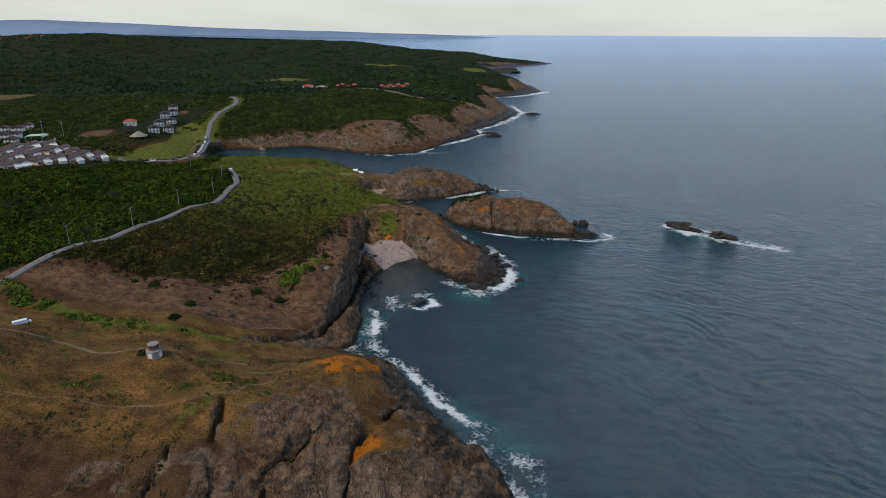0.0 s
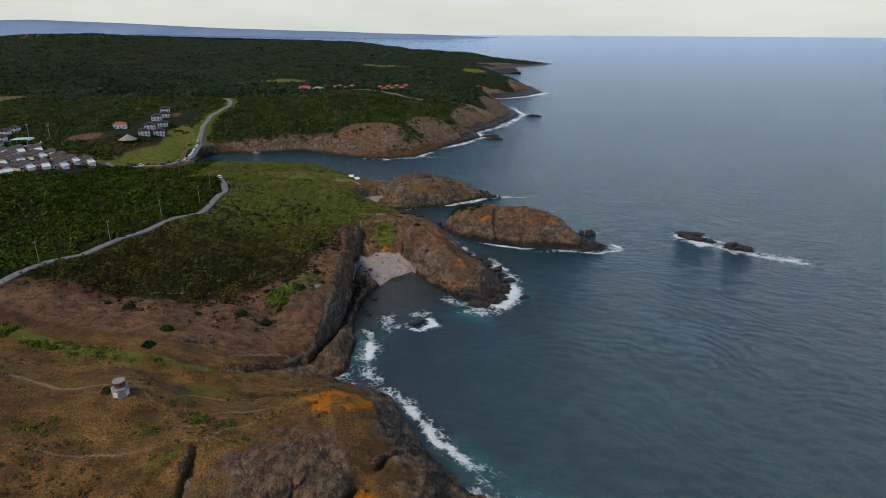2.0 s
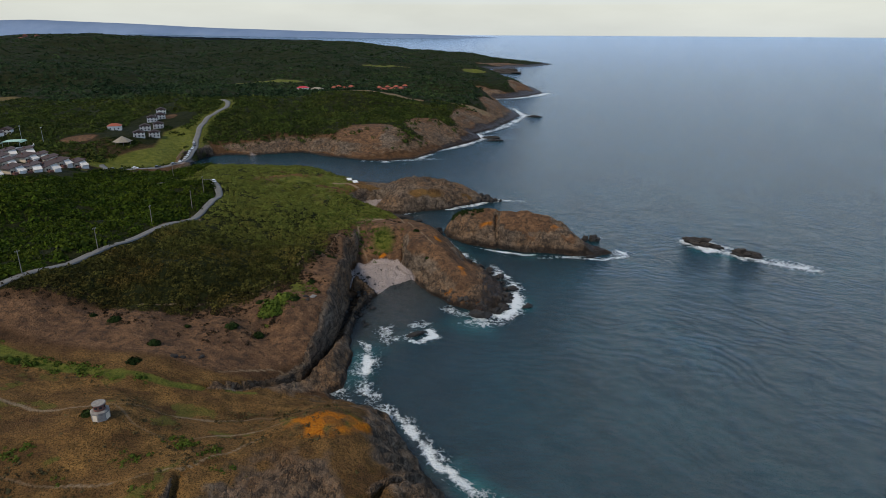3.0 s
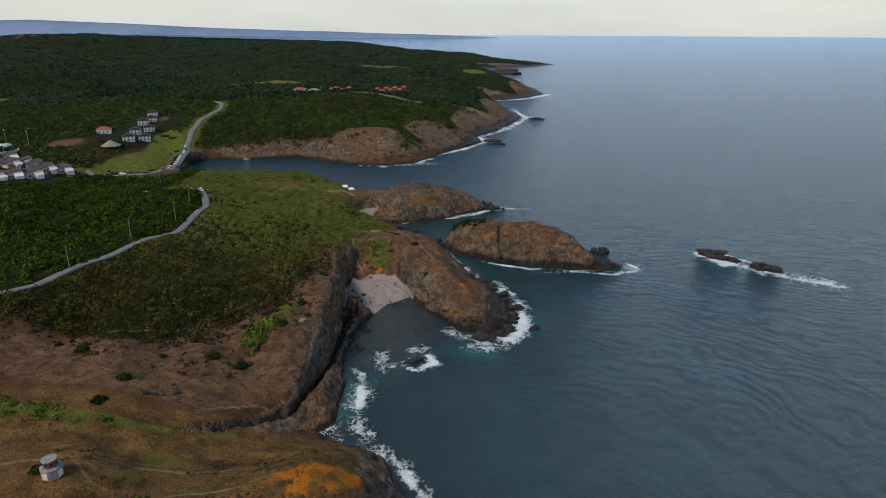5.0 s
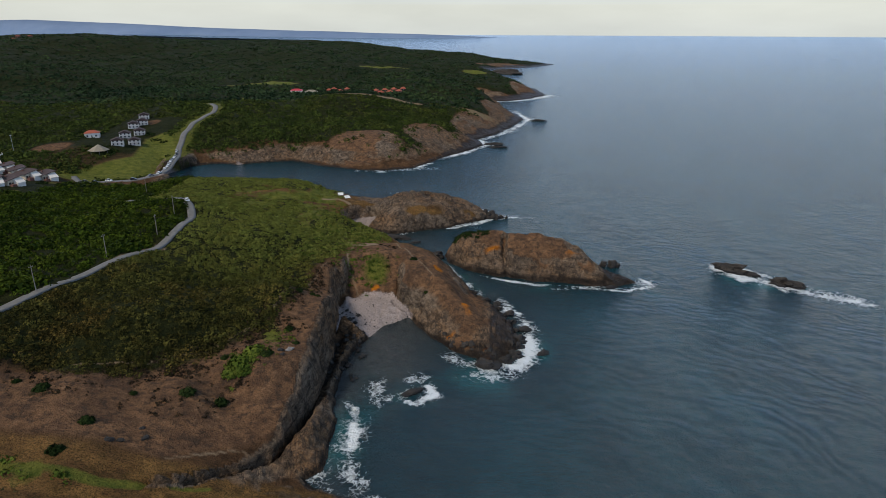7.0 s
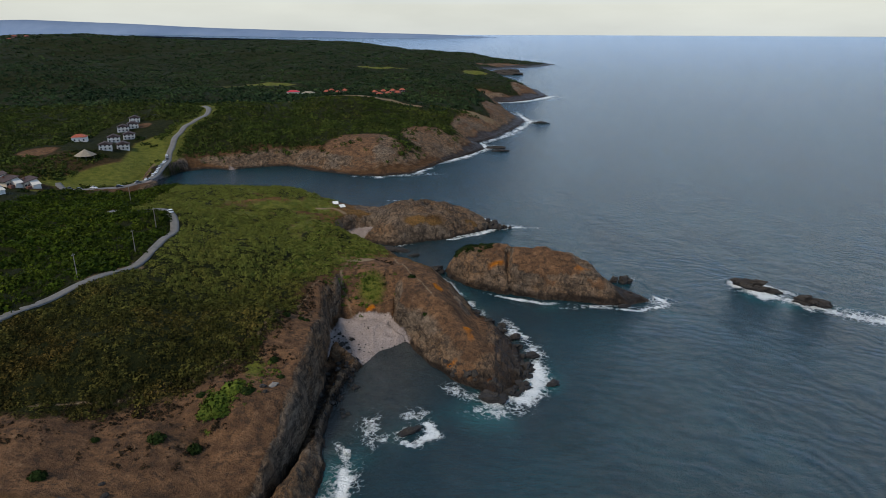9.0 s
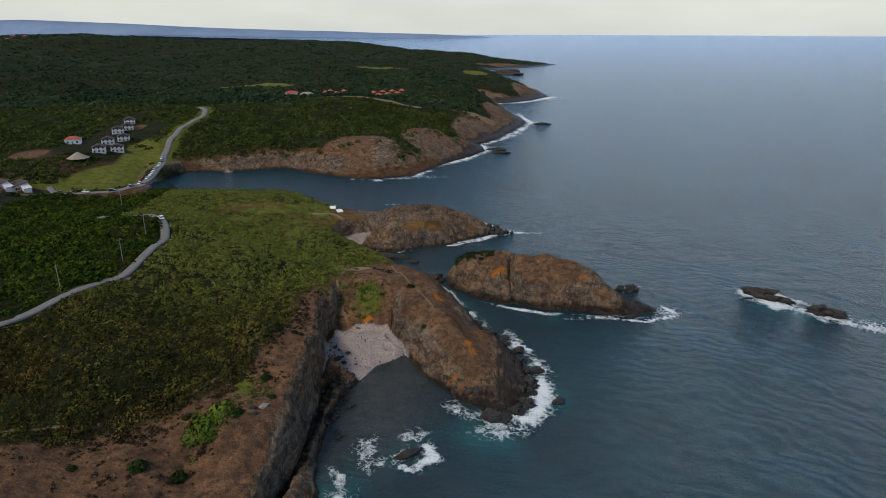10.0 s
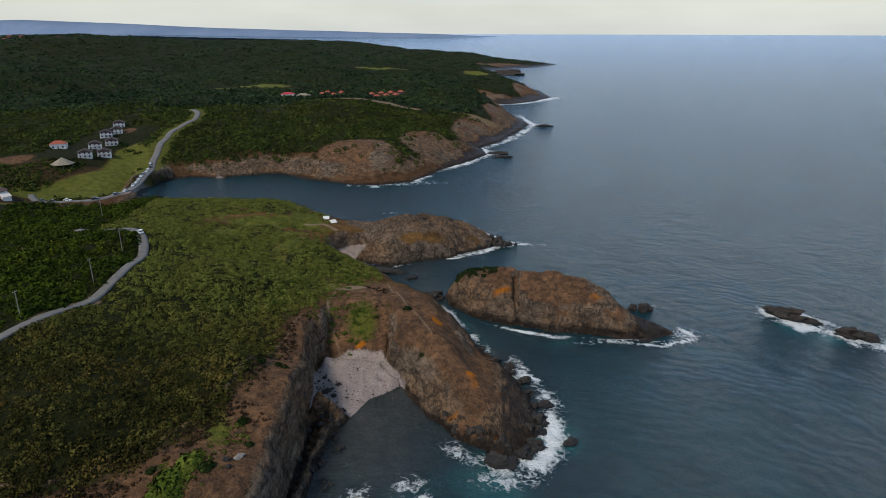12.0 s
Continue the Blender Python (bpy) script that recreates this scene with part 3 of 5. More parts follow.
    rock = np.maximum(rock, 0.6 * smooth(y, 124, 112) * smooth(fbm(x, y, 9, 4, 43), 0.15, 0.4) * (d > 0))
    lichen = np.zeros_like(x)
    for cx, cy, rx, ry, a in ((-27, 150, 7.5, 6, 0), (-20, 153, 4, 4, 0), (-16, 117, 2.6, 5, -30), (8, 270, 2, 4.5, 20), (3, 259, 2, 1.5, 0), (-2, 300, 2, 5, 20), (-27, 297, 2.0, 1.0, 20), (14, 250, 1.6, 1.2, 0)):
        lichen = np.maximum(lichen, blot(x, y, cx, cy, rx, ry, a))
    lichen = np.clip(lichen * 1.1 * (0.45 + 0.9 * smooth(fbm(x, y, 3.5, 3, 89), -0.35, 0.35)), 0, 0.85)
    path = np.zeros_like(x)
    for pts, w in zip(PATHS, PATH_WIDTHS):
        pd, _ = line_distance(x + fbm(x, y, 9, 2, 91), y + fbm(x, y, 9, 2, 92), pts)
        path = np.maximum(path, 0.85 * smooth(pd, w * 1.5, w * 0.2) * (0.55 + 0.45 * smooth(fbm(x, y, 14, 3, 93), -0.3, 0.2)))
    path = np.maximum(path, 0.7 * smooth(rdn, 4.4, 2.6) * smooth(fbm(x, y, 16, 2, 95), 0.1, 0.45))
    path = np.maximum(path, smooth(blot(x, y, -33, 322, 8, 4, 10), 0.4, 0.7) * 0.9)
    path = np.maximum(path, clearing * 0.55 * (y > 730) * (y < 770) * (x > -200))
    path = path * (rock < 0.7)
    ledge = 5.5 * blot(x, y, 22, 266, 9, 26, -10)
    ledge = ledge + 5.0 * smooth(y, 560, 680) * smooth(x, -90, -20)
    wet = smooth(vz + (0.8 + 0.5 * ledge) * fbm(x, y, 7 + 2 * ledge, 4, 97), 1.7 + ledge, 0.5 + 0.6 * ledge) * (sand < 0.3)
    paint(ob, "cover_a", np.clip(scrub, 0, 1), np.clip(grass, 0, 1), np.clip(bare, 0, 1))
    paint(ob, "cover_b", np.clip(sand, 0, 1), lichen, np.clip(path, 0, 1))
    paint(ob, "cover_c", rock, meadow, wet)
    return tagged(ob, "rugged coastal land with scrub, dry grass and cliffs", "ground", kind="structure")


ground = build_ground()

# breakers: x, y, half length, half width, turn
BREAKERS = [(-24, 205, 14, 5, 85), (-22, 190, 9, 4, 120), (-12, 178, 10, 3, 125), (-3, 164, 12, 2.6, 125), (8, 148, 10, 2.4, 140), (20, 130, 9, 4, 130),
            (16, 238, 11, 5, 10), (28, 252, 7, 5, 70), (31, 270, 4, 10, 10), (23, 288, 3, 8, 20), (-9, 227, 7, 2.6, 30), (-8, 234, 4, 4, 0), (-16, 224, 6, 2, 10), (-20, 228, 4, 9, 0),
            (85, 312, 8, 5, 0), (60, 308, 20, 2, 3), (156, 303, 14, 4, -30), (139, 313, 16, 5, -35), (78, 337, 5, 3, 0),
            (34, 414, 9, 3, 10), (12, 398, 10, 2, 20), (4, 450, 12, 3, 5), (-62, 458, 5, 3, 40), (-30, 468, 8, 1.5, 5),
            (10, 606, 10, 24, -40), (44, 660, 12, 16, -20), (70, 740, 9, 30, -25), (104, 830, 12, 26, -20), (96, 905, 7, 30, 0), (150, 1085, 60, 14, 40), (180, 1130, 12, 14, 0), (-30, 543, 40, 5, 10)]


SURF = [([(-27, 222), (-23, 212), (-22, 196), (-14, 181), (-8, 170), (0, 157), (6, 150), (12, 140), (20, 128), (26, 114), (28, 95)], 1.8),
        ([(2, 248), (9, 243), (15, 236), (24, 242), (29, 251), (31, 262), (30, 274), (25, 284), (20, 294), (14, 304), (8, 316)], 2.8),
        ([(14, 322), (24, 317), (38, 312), (54, 309), (64, 306), (76, 305), (88, 311), (84, 318)], 1.1),
        ([(119, 329), (126, 334), (136, 327), (144, 317), (156, 307), (168, 295), (152, 300), (142, 305), (131, 316), (120, 327)], 2.2), ([(123, 331), (131, 320), (141, 312), (151, 302), (165, 292)], 4.2),
        ([(2, 391), (18, 400), (32, 409), (44, 413), (50, 412)], 1.4), ([(26, 424), (14, 444), (0, 446), (-20, 446)], 1.4),
        ([(-2, 586), (20, 616), (40, 650), (38, 684), (58, 716), (88, 786), (102, 832), (96, 898)], 3.2), ([(70, 1036), (102, 1040), (140, 1076), (176, 1132)], 8.0),
        ([(-64, 537), (-46, 535), (-22, 546), (-2, 584)], 2.2), ([(-16, 232), (-10, 236), (-6, 231), (-3, 226), (-8, 222), (-14, 224)], 1.5)]


def build_sea():
    radii = np.concatenate([[0.0, 30, 60], steps(80, 500, lambda r: 0.8 + 0.0022 * r), steps(502, 4900, lambda r: 0.011 * r)])
    angles = np.concatenate([np.arange(-180, -50, 10.0), np.arange(-46, 46.0, 0.22), np.arange(46, 181, 9.0)])
    x, y, f, shape = ring_grid(radii, angles)
    r = np.hypot(x, y)
    d = coast_depth(x, y)
    s = (x * 0.55 + y) / 9.0 + fbm(x, y, 40, 4, 101) * 5.0
    z = 0.04 * np.sin(s * 2 * math.pi / 0.9) * np.clip(fbm(x, y, 45, 3, 104) + 0.7, 0, 1.4) + 0.14 * fbm(x, y, 6, 3, 107)
    z = z * np.clip(1.6 - r / 500, 0, 1)
    z = z + 69.0 * np.clip((r - 2600) / 2300, 0, 1) ** 1.8
    foam = 0.75 * smooth(np.abs(d + 1.5), 3.0, 0.5) * smooth(fbm(x, y, 22, 2, 110), -0.1, 0.5)
    calm = smooth(y, 225, 240) * (x < -12) * (y < 290) + (x < -70) * (y > 440) * (y < 600)
    foam = foam * (1 - np.clip(calm, 0, 1)) * (d < 2)
    halo = np.zeros_like(x)
    wx, wy = x + 2.5 * fbm(x, y, 10, 3, 112), y + 2.5 * fbm(x, y, 10, 3, 115)
    for cx, cy, a, b, t in BREAKERS:
        foam = np.maximum(foam, 0.62 * blot(wx, wy, cx, cy, a * 1.1, b * 1.1, t))
        halo = np.maximum(halo, blot(x, y, cx, cy, a * 1.3, b * 1.9, t))
    for pts, w in SURF:
        sd, _ = line_distance(x + 2.2 * fbm(x, y, 9, 3, 113), y + 2.2 * fbm(x, y, 9, 3, 114), pts)
        gap = (0.75 if w > 3 else 0.35) + (0.25 if w > 3 else 0.65) * smooth(fbm(x, y, 16, 3, 117), -0.35, 0.15)
        foam = np.maximum(foam, gap * 0.95 * np.exp(-(sd / (1.25 * w)) ** 2))
        halo = np.maximum(halo, 0.7 * np.exp(-(sd / (2.2 * w)) ** 2))
    halo = halo * smooth(fbm(x, y, 14, 2, 118), -0.2, 0.5) * 0.7 * (y < 330) * (1 - 0.8 * patch(x, y, [(-36, 214), (-14, 218), (-2, 246), (-10, 284), (-34, 290)], 6))
    shallow = np.clip(patch(x, y, [(-34, 222), (-14, 224), (-4, 244), (-10, 284), (-34, 290)], 9) * 0.8 + smooth(d, -9, 0) * 0.5 * (y < 470), 0, 0.9)
    shallow = np.maximum(shallow, 0.5 * patch(x, y, [(-60, 398), (-5, 384), (0, 345), (-30, 362)], 8))
    f = f[(d[f] < 7).any(1)]
    ob = put_mesh("water", np.stack([x, y, z], 1), f, M_WATER)
    paint(ob, "sea_cover", foam, shallow, halo)
    return tagged(ob, "dark teal rippled sea with white surf along rocks", "sea", kind="structure")


build_sea()


def build_road(name, pts, width, label):
    pts = np.array(pts, float)
    for _ in range(2):
        q = np.empty((2 * len(pts) - 2, 2))
        q[0::2], q[1::2] = pts[:-1] * 0.75 + pts[1:] * 0.25, pts[:-1] * 0.25 + pts[1:] * 0.75
        pts = np.concatenate([pts[:1], q, pts[-1:]])
    seg = np.r_[0, np.cumsum(np.hypot(*np.diff(pts, axis=0).T))]
    u = np.arange(0, seg[-1], 2.0)
    cx, cy = np.interp(u, seg, pts[:, 0]), np.interp(u, seg, pts[:, 1])
    tx, ty = np.gradient(cx), np.gradient(cy)
    ln = np.hypot(tx, ty)
    nx, ny = -ty / ln, tx / ln
    z = lane_level(cx, cy) + 0.22
    cols = []
    for side, drop in ((-0.5, -0.6), (-0.5, 0.0), (-0.17, 0.06), (0.17, 0.06), (0.5, 0.0), (0.5, -0.6)):
        w = width * (1 + 0.07 * fbm(u, u * 0 + 40 * side, 9, 2, 121))
        cols.append(np.stack([cx + nx * w * side, cy + ny * w * side, z + drop], 1))
    v = np.stack(cols, 1)
    m, n = v.shape[:2]
    i = np.arange(m * n).reshape(m, n)
    f = np.stack([i[:-1, :-1], i[:-1, 1:], i[1:, 1:], i[1:, :-1]], -1).reshape(-1, 4)
    ob = put_mesh(name, v.reshape(-1, 3), f[:, ::-1], M_ASPHALT)
    return tagged(ob, label, "road", kind="structure")


build_road("road", ROAD_NEAR, 3.4, "narrow worn grey asphalt lane through green scrub")
build_road("road", ROAD_FAR, 4.8, "grey asphalt road curving behind a bay")


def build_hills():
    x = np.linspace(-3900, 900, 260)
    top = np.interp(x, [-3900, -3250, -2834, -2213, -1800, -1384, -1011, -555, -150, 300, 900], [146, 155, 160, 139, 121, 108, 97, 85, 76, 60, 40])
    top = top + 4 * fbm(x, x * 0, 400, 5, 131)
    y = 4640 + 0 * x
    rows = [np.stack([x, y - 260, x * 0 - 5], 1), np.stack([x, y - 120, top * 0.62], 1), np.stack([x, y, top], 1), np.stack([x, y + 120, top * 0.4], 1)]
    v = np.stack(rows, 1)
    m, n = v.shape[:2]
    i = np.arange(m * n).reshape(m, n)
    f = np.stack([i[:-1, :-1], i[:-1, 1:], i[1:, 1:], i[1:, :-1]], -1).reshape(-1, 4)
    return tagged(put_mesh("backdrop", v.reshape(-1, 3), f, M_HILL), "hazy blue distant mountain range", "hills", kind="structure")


build_hills()

# ---- things ----
def part(name, bm, material, parent=None, label=""):
    """One mesh object from a bmesh, under a thing or a part."""
    me = bpy.data.meshes.new(name)
    bm.to_mesh(me)
    bm.free()
    me.materials.append(material)
    ob = new(name, me)
    if parent:
        ob.parent = parent
    if label:
        tagged(ob, label)
    return ob


def box(bm, x, y, z, sx, sy, sz, turn=0.0, bevel=0.0):
    """A box with its base centre at x, y, z."""
    made = bmesh.ops.create_cube(bm, size=1.0)["verts"]
    m = pose(x, y, z + sz / 2, 0, 0, turn) @ Matrix.Diagonal((sx, sy, sz, 1))
    bmesh.ops.transform(bm, matrix=m, verts=made)
    if bevel:
        edges = list({e for v in made for e in v.link_edges})
        bmesh.ops.bevel(bm, geom=edges, offset=bevel, segments=1, affect="EDGES")
    return bm


def tube(bm, x, y, z, r0, r1, h, sides=12):
    made = bmesh.ops.create_cone(bm, cap_ends=True, segments=sides, radius1=r0, radius2=r1, depth=h)["verts"]
    bmesh.ops.translate(bm, vec=(x, y, z + h / 2), verts=made)
    return bm


def prism(bm, outline, y0, y1):
    """An outline in x and z, drawn out from y0 to y1."""
    a = [bm.verts.new((x, y0, z)) for x, z in outline]
    b = [bm.verts.new((x, y1, z)) for x, z in outline]
    n = len(outline)
    bm.faces.new(a)
    bm.faces.new(b[::-1])
    for i in range(n):
        bm.faces.new((a[i], b[i], b[(i + 1) % n], a[(i + 1) % n]))
    bmesh.ops.recalc_face_normals(bm, faces=bm.faces)
    return bm


def top(x, y):
    return float(height(np.array([x]), np.array([y]))[0])


def empty(name, x, y, z, turn=0.0, scale=1.0):
    ob = new(name)
    ob.empty_display_size = 0.3
    ob.matrix_basis = pose(x, y, z, 0, 0, turn) @ Matrix.Diagonal((scale, scale, scale, 1))
    return ob


M_CONCRETE = plain("weathered_concrete", (0.27, 0.24, 0.21), (0.17, 0.145, 0.13), 0.9, 1.5)
M_BRICK = plain("old_red_brick", (0.17, 0.075, 0.055), (0.11, 0.05, 0.04), 0.9, 2.5)
M_CREAM = plain("cream_render", (0.62, 0.52, 0.40), (0.50, 0.41, 0.31), 0.85, 0.4)
M_WHITE = plain("white_render", (0.72, 0.66, 0.60), (0.60, 0.55, 0.49), 0.8, 0.5)
M_SLATE = plain("grey_brown_roof_tiles", (0.046, 0.030, 0.028), (0.078, 0.050, 0.045), 0.85, 0.8)
M_REDROOF = plain("red_roof_tiles", (0.34, 0.085, 0.045), (0.24, 0.07, 0.045), 0.8, 0.8)
M_CRIMSON = plain("crimson_sheet_roof", (0.50, 0.04, 0.06), (0.40, 0.04, 0.05), 0.6, 0.5)
M_MINT = plain("pale_green_canopy", (0.36, 0.50, 0.38), (0.30, 0.44, 0.33), 0.6, 0.3)
M_THATCH = plain("grey_thatch", (0.28, 0.24, 0.18), (0.20, 0.17, 0.13), 0.95, 1.0)
M_GLASS = plain("dark_window_glass", (0.02, 0.025, 0.03), (0.03, 0.035, 0.04), 0.12, 0.5, 0, 0.6, 0.0)
M_WOOD = plain("grey_pole_wood", (0.20, 0.18, 0.16), (0.13, 0.115, 0.10), 0.9, 1.0)
M_STEEL = plain("galvanised_steel", (0.40, 0.41, 0.42), (0.3, 0.31, 0.32), 0.45, 2.0, 0.7)
M_CANVAS = plain("white_canvas", (0.72, 0.71, 0.69), (0.6, 0.59, 0.57), 0.8, 0.6)
M_TYRE = plain("black_rubber", (0.02, 0.02, 0.02), (0.03, 0.03, 0.03), 0.85, 3)
PAINTS = [plain("white_car_paint", (0.70, 0.70, 0.70), (0.66, 0.66, 0.66), 0.3, 0.5, 0, 0.6, 0.0), plain("grey_car_paint", (0.22, 0.23, 0.25), None, 0.3, 0.5, 0.2, 0.6, 0.0),
          plain("dark_car_paint", (0.03, 0.033, 0.04), None, 0.3, 0.5, 0.2, 0.6, 0.0)]
M_SCRUB = foliage_material("coastal_scrub_leaves", (0.013, 0.013, 0.004), (0.112, 0.102, 0.024), (0.165, 0.108, 0.028), 0.05, (0.150, 0.168, 0.034))
M_WOODLAND = foliage_material("woodland_leaves", (0.011, 0.020, 0.003), (0.070, 0.105, 0.009), (0.092, 0.112, 0.010))
M_HILLSIDE = foliage_material("hillside_leaves", (0.018, 0.028, 0.007), (0.074, 0.096, 0.018), (0.100, 0.100, 0.022), 0.025)
M_PINE = foliage_material("far_forest_leaves", (0.012, 0.024, 0.012), (0.046, 0.072, 0.027), (0.070, 0.098, 0.030), 0.006)
M_BUSH = foliage_material("dark_bush_leaves", (0.008, 0.015, 0.004), (0.030, 0.045, 0.012), (0.02, 0.034, 0.009))
M_LUSH = foliage_material("bright_bramble_leaves", (0.040, 0.066, 0.010), (0.115, 0.140, 0.022), (0.10, 0.10, 0.02))
M_TUFT = foliage_material("dry_tussock_blades", (0.050, 0.040, 0.020), (0.17, 0.125, 0.055), (0.12, 0.11, 0.035))
M_HEATH = foliage_material("heath_tussock_blades", (0.018, 0.013, 0.008), (0.058, 0.040, 0.020), (0.05, 0.034, 0.02))

rng = np.random.default_rng(7)


def leaf_dome(cx, cy, cz, r, n, leaf, squash=0.8):
    """Corners and quads of n tilted leaf sprays on the dome of each clump."""
    m = len(cx)
    a = rng.uniform(0, 2 * math.pi, (m, n))
    up = rng.uniform(-0.05, 1.0, (m, n))
    side = np.sqrt(np.clip(1 - up * up, 0, 1))
    way = np.stack([side * np.cos(a), side * np.sin(a), up], -1)
    reach = (r[:, None] * rng.uniform(0.62, 1.08, (m, n)))[..., None]
    mid = np.stack([cx, cy, cz], -1)[:, None] + way * reach * (1, 1, squash)
    norm = way + rng.normal(0, 0.34, way.shape)
    norm /= np.linalg.norm(norm, axis=-1, keepdims=True)
    u = np.cross(norm, rng.normal(0, 1, way.shape))
    u /= np.linalg.norm(u, axis=-1, keepdims=True) + 1e-9
    v = np.cross(norm, u)
    s = (leaf * r[:, None] * rng.uniform(0.6, 1.4, (m, n)))[..., None]
    k = rng.uniform(0.6, 1.3, (m, n, 1))
    corners = np.stack([mid - u * s - v * s * 0.6 * k, mid + u * s - v * s * 0.5 * k, mid + u * s * 0.2 + v * s * k], 2)
    verts = corners.reshape(-1, 3)
    faces = np.arange(len(verts)).reshape(-1, 3)
    tone = np.stack([np.repeat(rng.random(m), n * 3), np.repeat(rng.random(m * n), 3)], 1)
    return verts, faces, tone


def leaves(name, made, material, zone=0.0):
    ob = put_mesh(name, made[0], made[1], material, True)
    paint(ob, "tone", made[2][:, 0], made[2][:, 1], zone)
    return ob


def scatter(name, label, category, box_, keep, count, radius, n, leaf, material, squash=0.8, sink=0.25):
    """Clumps over a stretch of the plan, where keep(x, y, depth) allows. One object of stuff."""
    x0, y0, x1, y1 = box_
    x, y = rng.uniform(x0, x1, count), rng.uniform(y0, y1, count)
    d = coast_depth(x, y)
    ok = rng.random(count) < keep(x, y, d)
    x, y, d = x[ok], y[ok], d[ok]
    r = radius[0] + (radius[1] - radius[0]) * rng.random(len(x)) ** 1.8
    r = r * (0.7 + 0.6 * vnoise(x / 9, y / 9, 141))
    z = height(x, y, d) - sink * r * 0.5
    zone = np.repeat(smooth(y + 25 * fbm(x, y, 50, 2, 143), 235, 340), n * 3)
    return tagged(leaves(name, leaf_dome(x, y, z, r, n, leaf, squash), material, zone), label, category, kind="stuff")


def clear_of_road(x, y, near=3.2, far=7.0):
    a, _ = line_distance(x, y, ROAD_NEAR)
    b, _ = line_distance(x, y, ROAD_FAR)
    return (a > near) & (b > far)


def west_of_road(x, y):
    xs = np.interp(y, [p[1] for p in ROAD_NEAR], [p[0] for p in ROAD_NEAR])
    return np.where(y > 372, x < -150, x < xs)


YARDS = [(-285, 448, 52, 40), (-262, 600, 26, 56), (-298, 548, 16, 11), (-225, 505, 26, 22), (-232, 560, 16, 40), (-90, 752, 75, 12)]


def off_yards(x, y):
    ok = np.ones(np.shape(x))
    for cx, cy, rx, ry in YARDS:
        ok = ok * ((np.abs(x - cx) > rx) | (np.abs(y - cy) > ry))
    return ok


def keep_scrub(x, y, d):
    return patch(x, y, SCRUB, 3) * (d > 6) * clear_of_road(x, y, 2.6) * ~west_of_road(x, y) * (1 - 0.88 * glade(x, y)) * (0.75 + 0.25 * smooth(fbm(x, y, 14, 3, 151), -0.4, 0.1))


def keep_wood(x, y, d):
    return patch(x, y, SCRUB, 3) * (d > 8) * clear_of_road(x, y) * west_of_road(x, y) * (x > -0.75 * y - 30) * off_yards(x, y)


def keep_hill(x, y, d):
    w = blend(x, y, SHORES)
    return smooth(d + 8 * fbm(x, y, 30, 3, 83), 0.45 * w, 0.9 * w + 6) * clear_of_road(x, y, 0, 7) * (1 - 0.93 * spur(x, y)) * off_yards(x, y) * (x > -0.74 * y - 20) * (0.5 + 0.5 * smooth(fbm(x, y, 40, 3, 155), -0.35, 0.05))


def keep_far(x, y, d):
    clear = 1.0
    for cx, cy, rx, ry in ((-110, 1250, 60, 22), (-260, 1000, 70, 22), (60, 1290, 36, 20), (-520, 760, 70, 26), (-90, 752, 90, 12)):
        clear = clear * (((x - cx) / rx) ** 2 + ((y - cy) / ry) ** 2 > 1)
    return smooth(d, 28, 60) * (1 - 0.95 * spur(x, y)) * clear * clear_of_road(x, y, 0, 9) * (x > -0.74 * y - 20)


scatter("scrub", "low olive and brown coastal scrub on a plateau", "scrub", (-155, 195, -25, 458), keep_scrub, 34000, (0.35, 1.9), 46, 0.18, M_SCRUB, 0.7)
scatter("woodland", "dense low bright green woodland beside a lane", "woodland", (-360, 175, -95, 475), keep_wood, 16000, (1.2, 3.2), 50, 0.18, M_WOODLAND, 0.85)
scatter("woodland", "green thicket covering a hillside over a bay", "woodland", (-480, 470, 100, 760), keep_hill, 27000, (1.2, 3.6), 26, 0.25, M_HILLSIDE, 0.8)
scatter("forest", "dark green forest rolling over hills", "forest", (-1150, 740, 180, 1560), keep_far, 42000, (2.0, 4.6), 16, 0.34, M_PINE, 0.9)
scatter("forest", "distant dark forest on low hills", "forest", (-2500, 1540, 330, 3300), keep_far, 36000, (4.0, 8.5), 12, 0.4, M_PINE, 0.5)


def keep_edge(x, y, d):
    band, _ = line_distance(x, y, SCRUB[1:12])
    head = 0.9 * patch(x, y, [(-24, 335), (-8, 330), (18, 285), (16, 258), (2, 262), (-12, 290), (-26, 318)], 3) + 0.25 * patch(x, y, [(-110, 200), (-60, 215), (-44, 285), (-40, 240), (-60, 190), (-95, 188)], 4)
    return np.maximum(smooth(band, 9, 1), head) * (d > 4) * (0.3 + 0.7 * smooth(fbm(x, y, 8, 3, 161), -0.2, 0.3))


def keep_grass(x, y, d):
    return (d > 10) * smooth(fbm(x, y, 10, 4, 165), -0.1, 0.35) * 0.7 * (y < 172)


def keep_valley(x, y, d):
    vd, va = line_distance(x, y, VALLEY)
    return smooth(vd, 1 + 4.5 * va, 0.5 + 2.2 * va) * smooth(va, 0.1, 0.7) * smooth(fbm(x, y, 9, 3, 167), -0.35, 0.2)


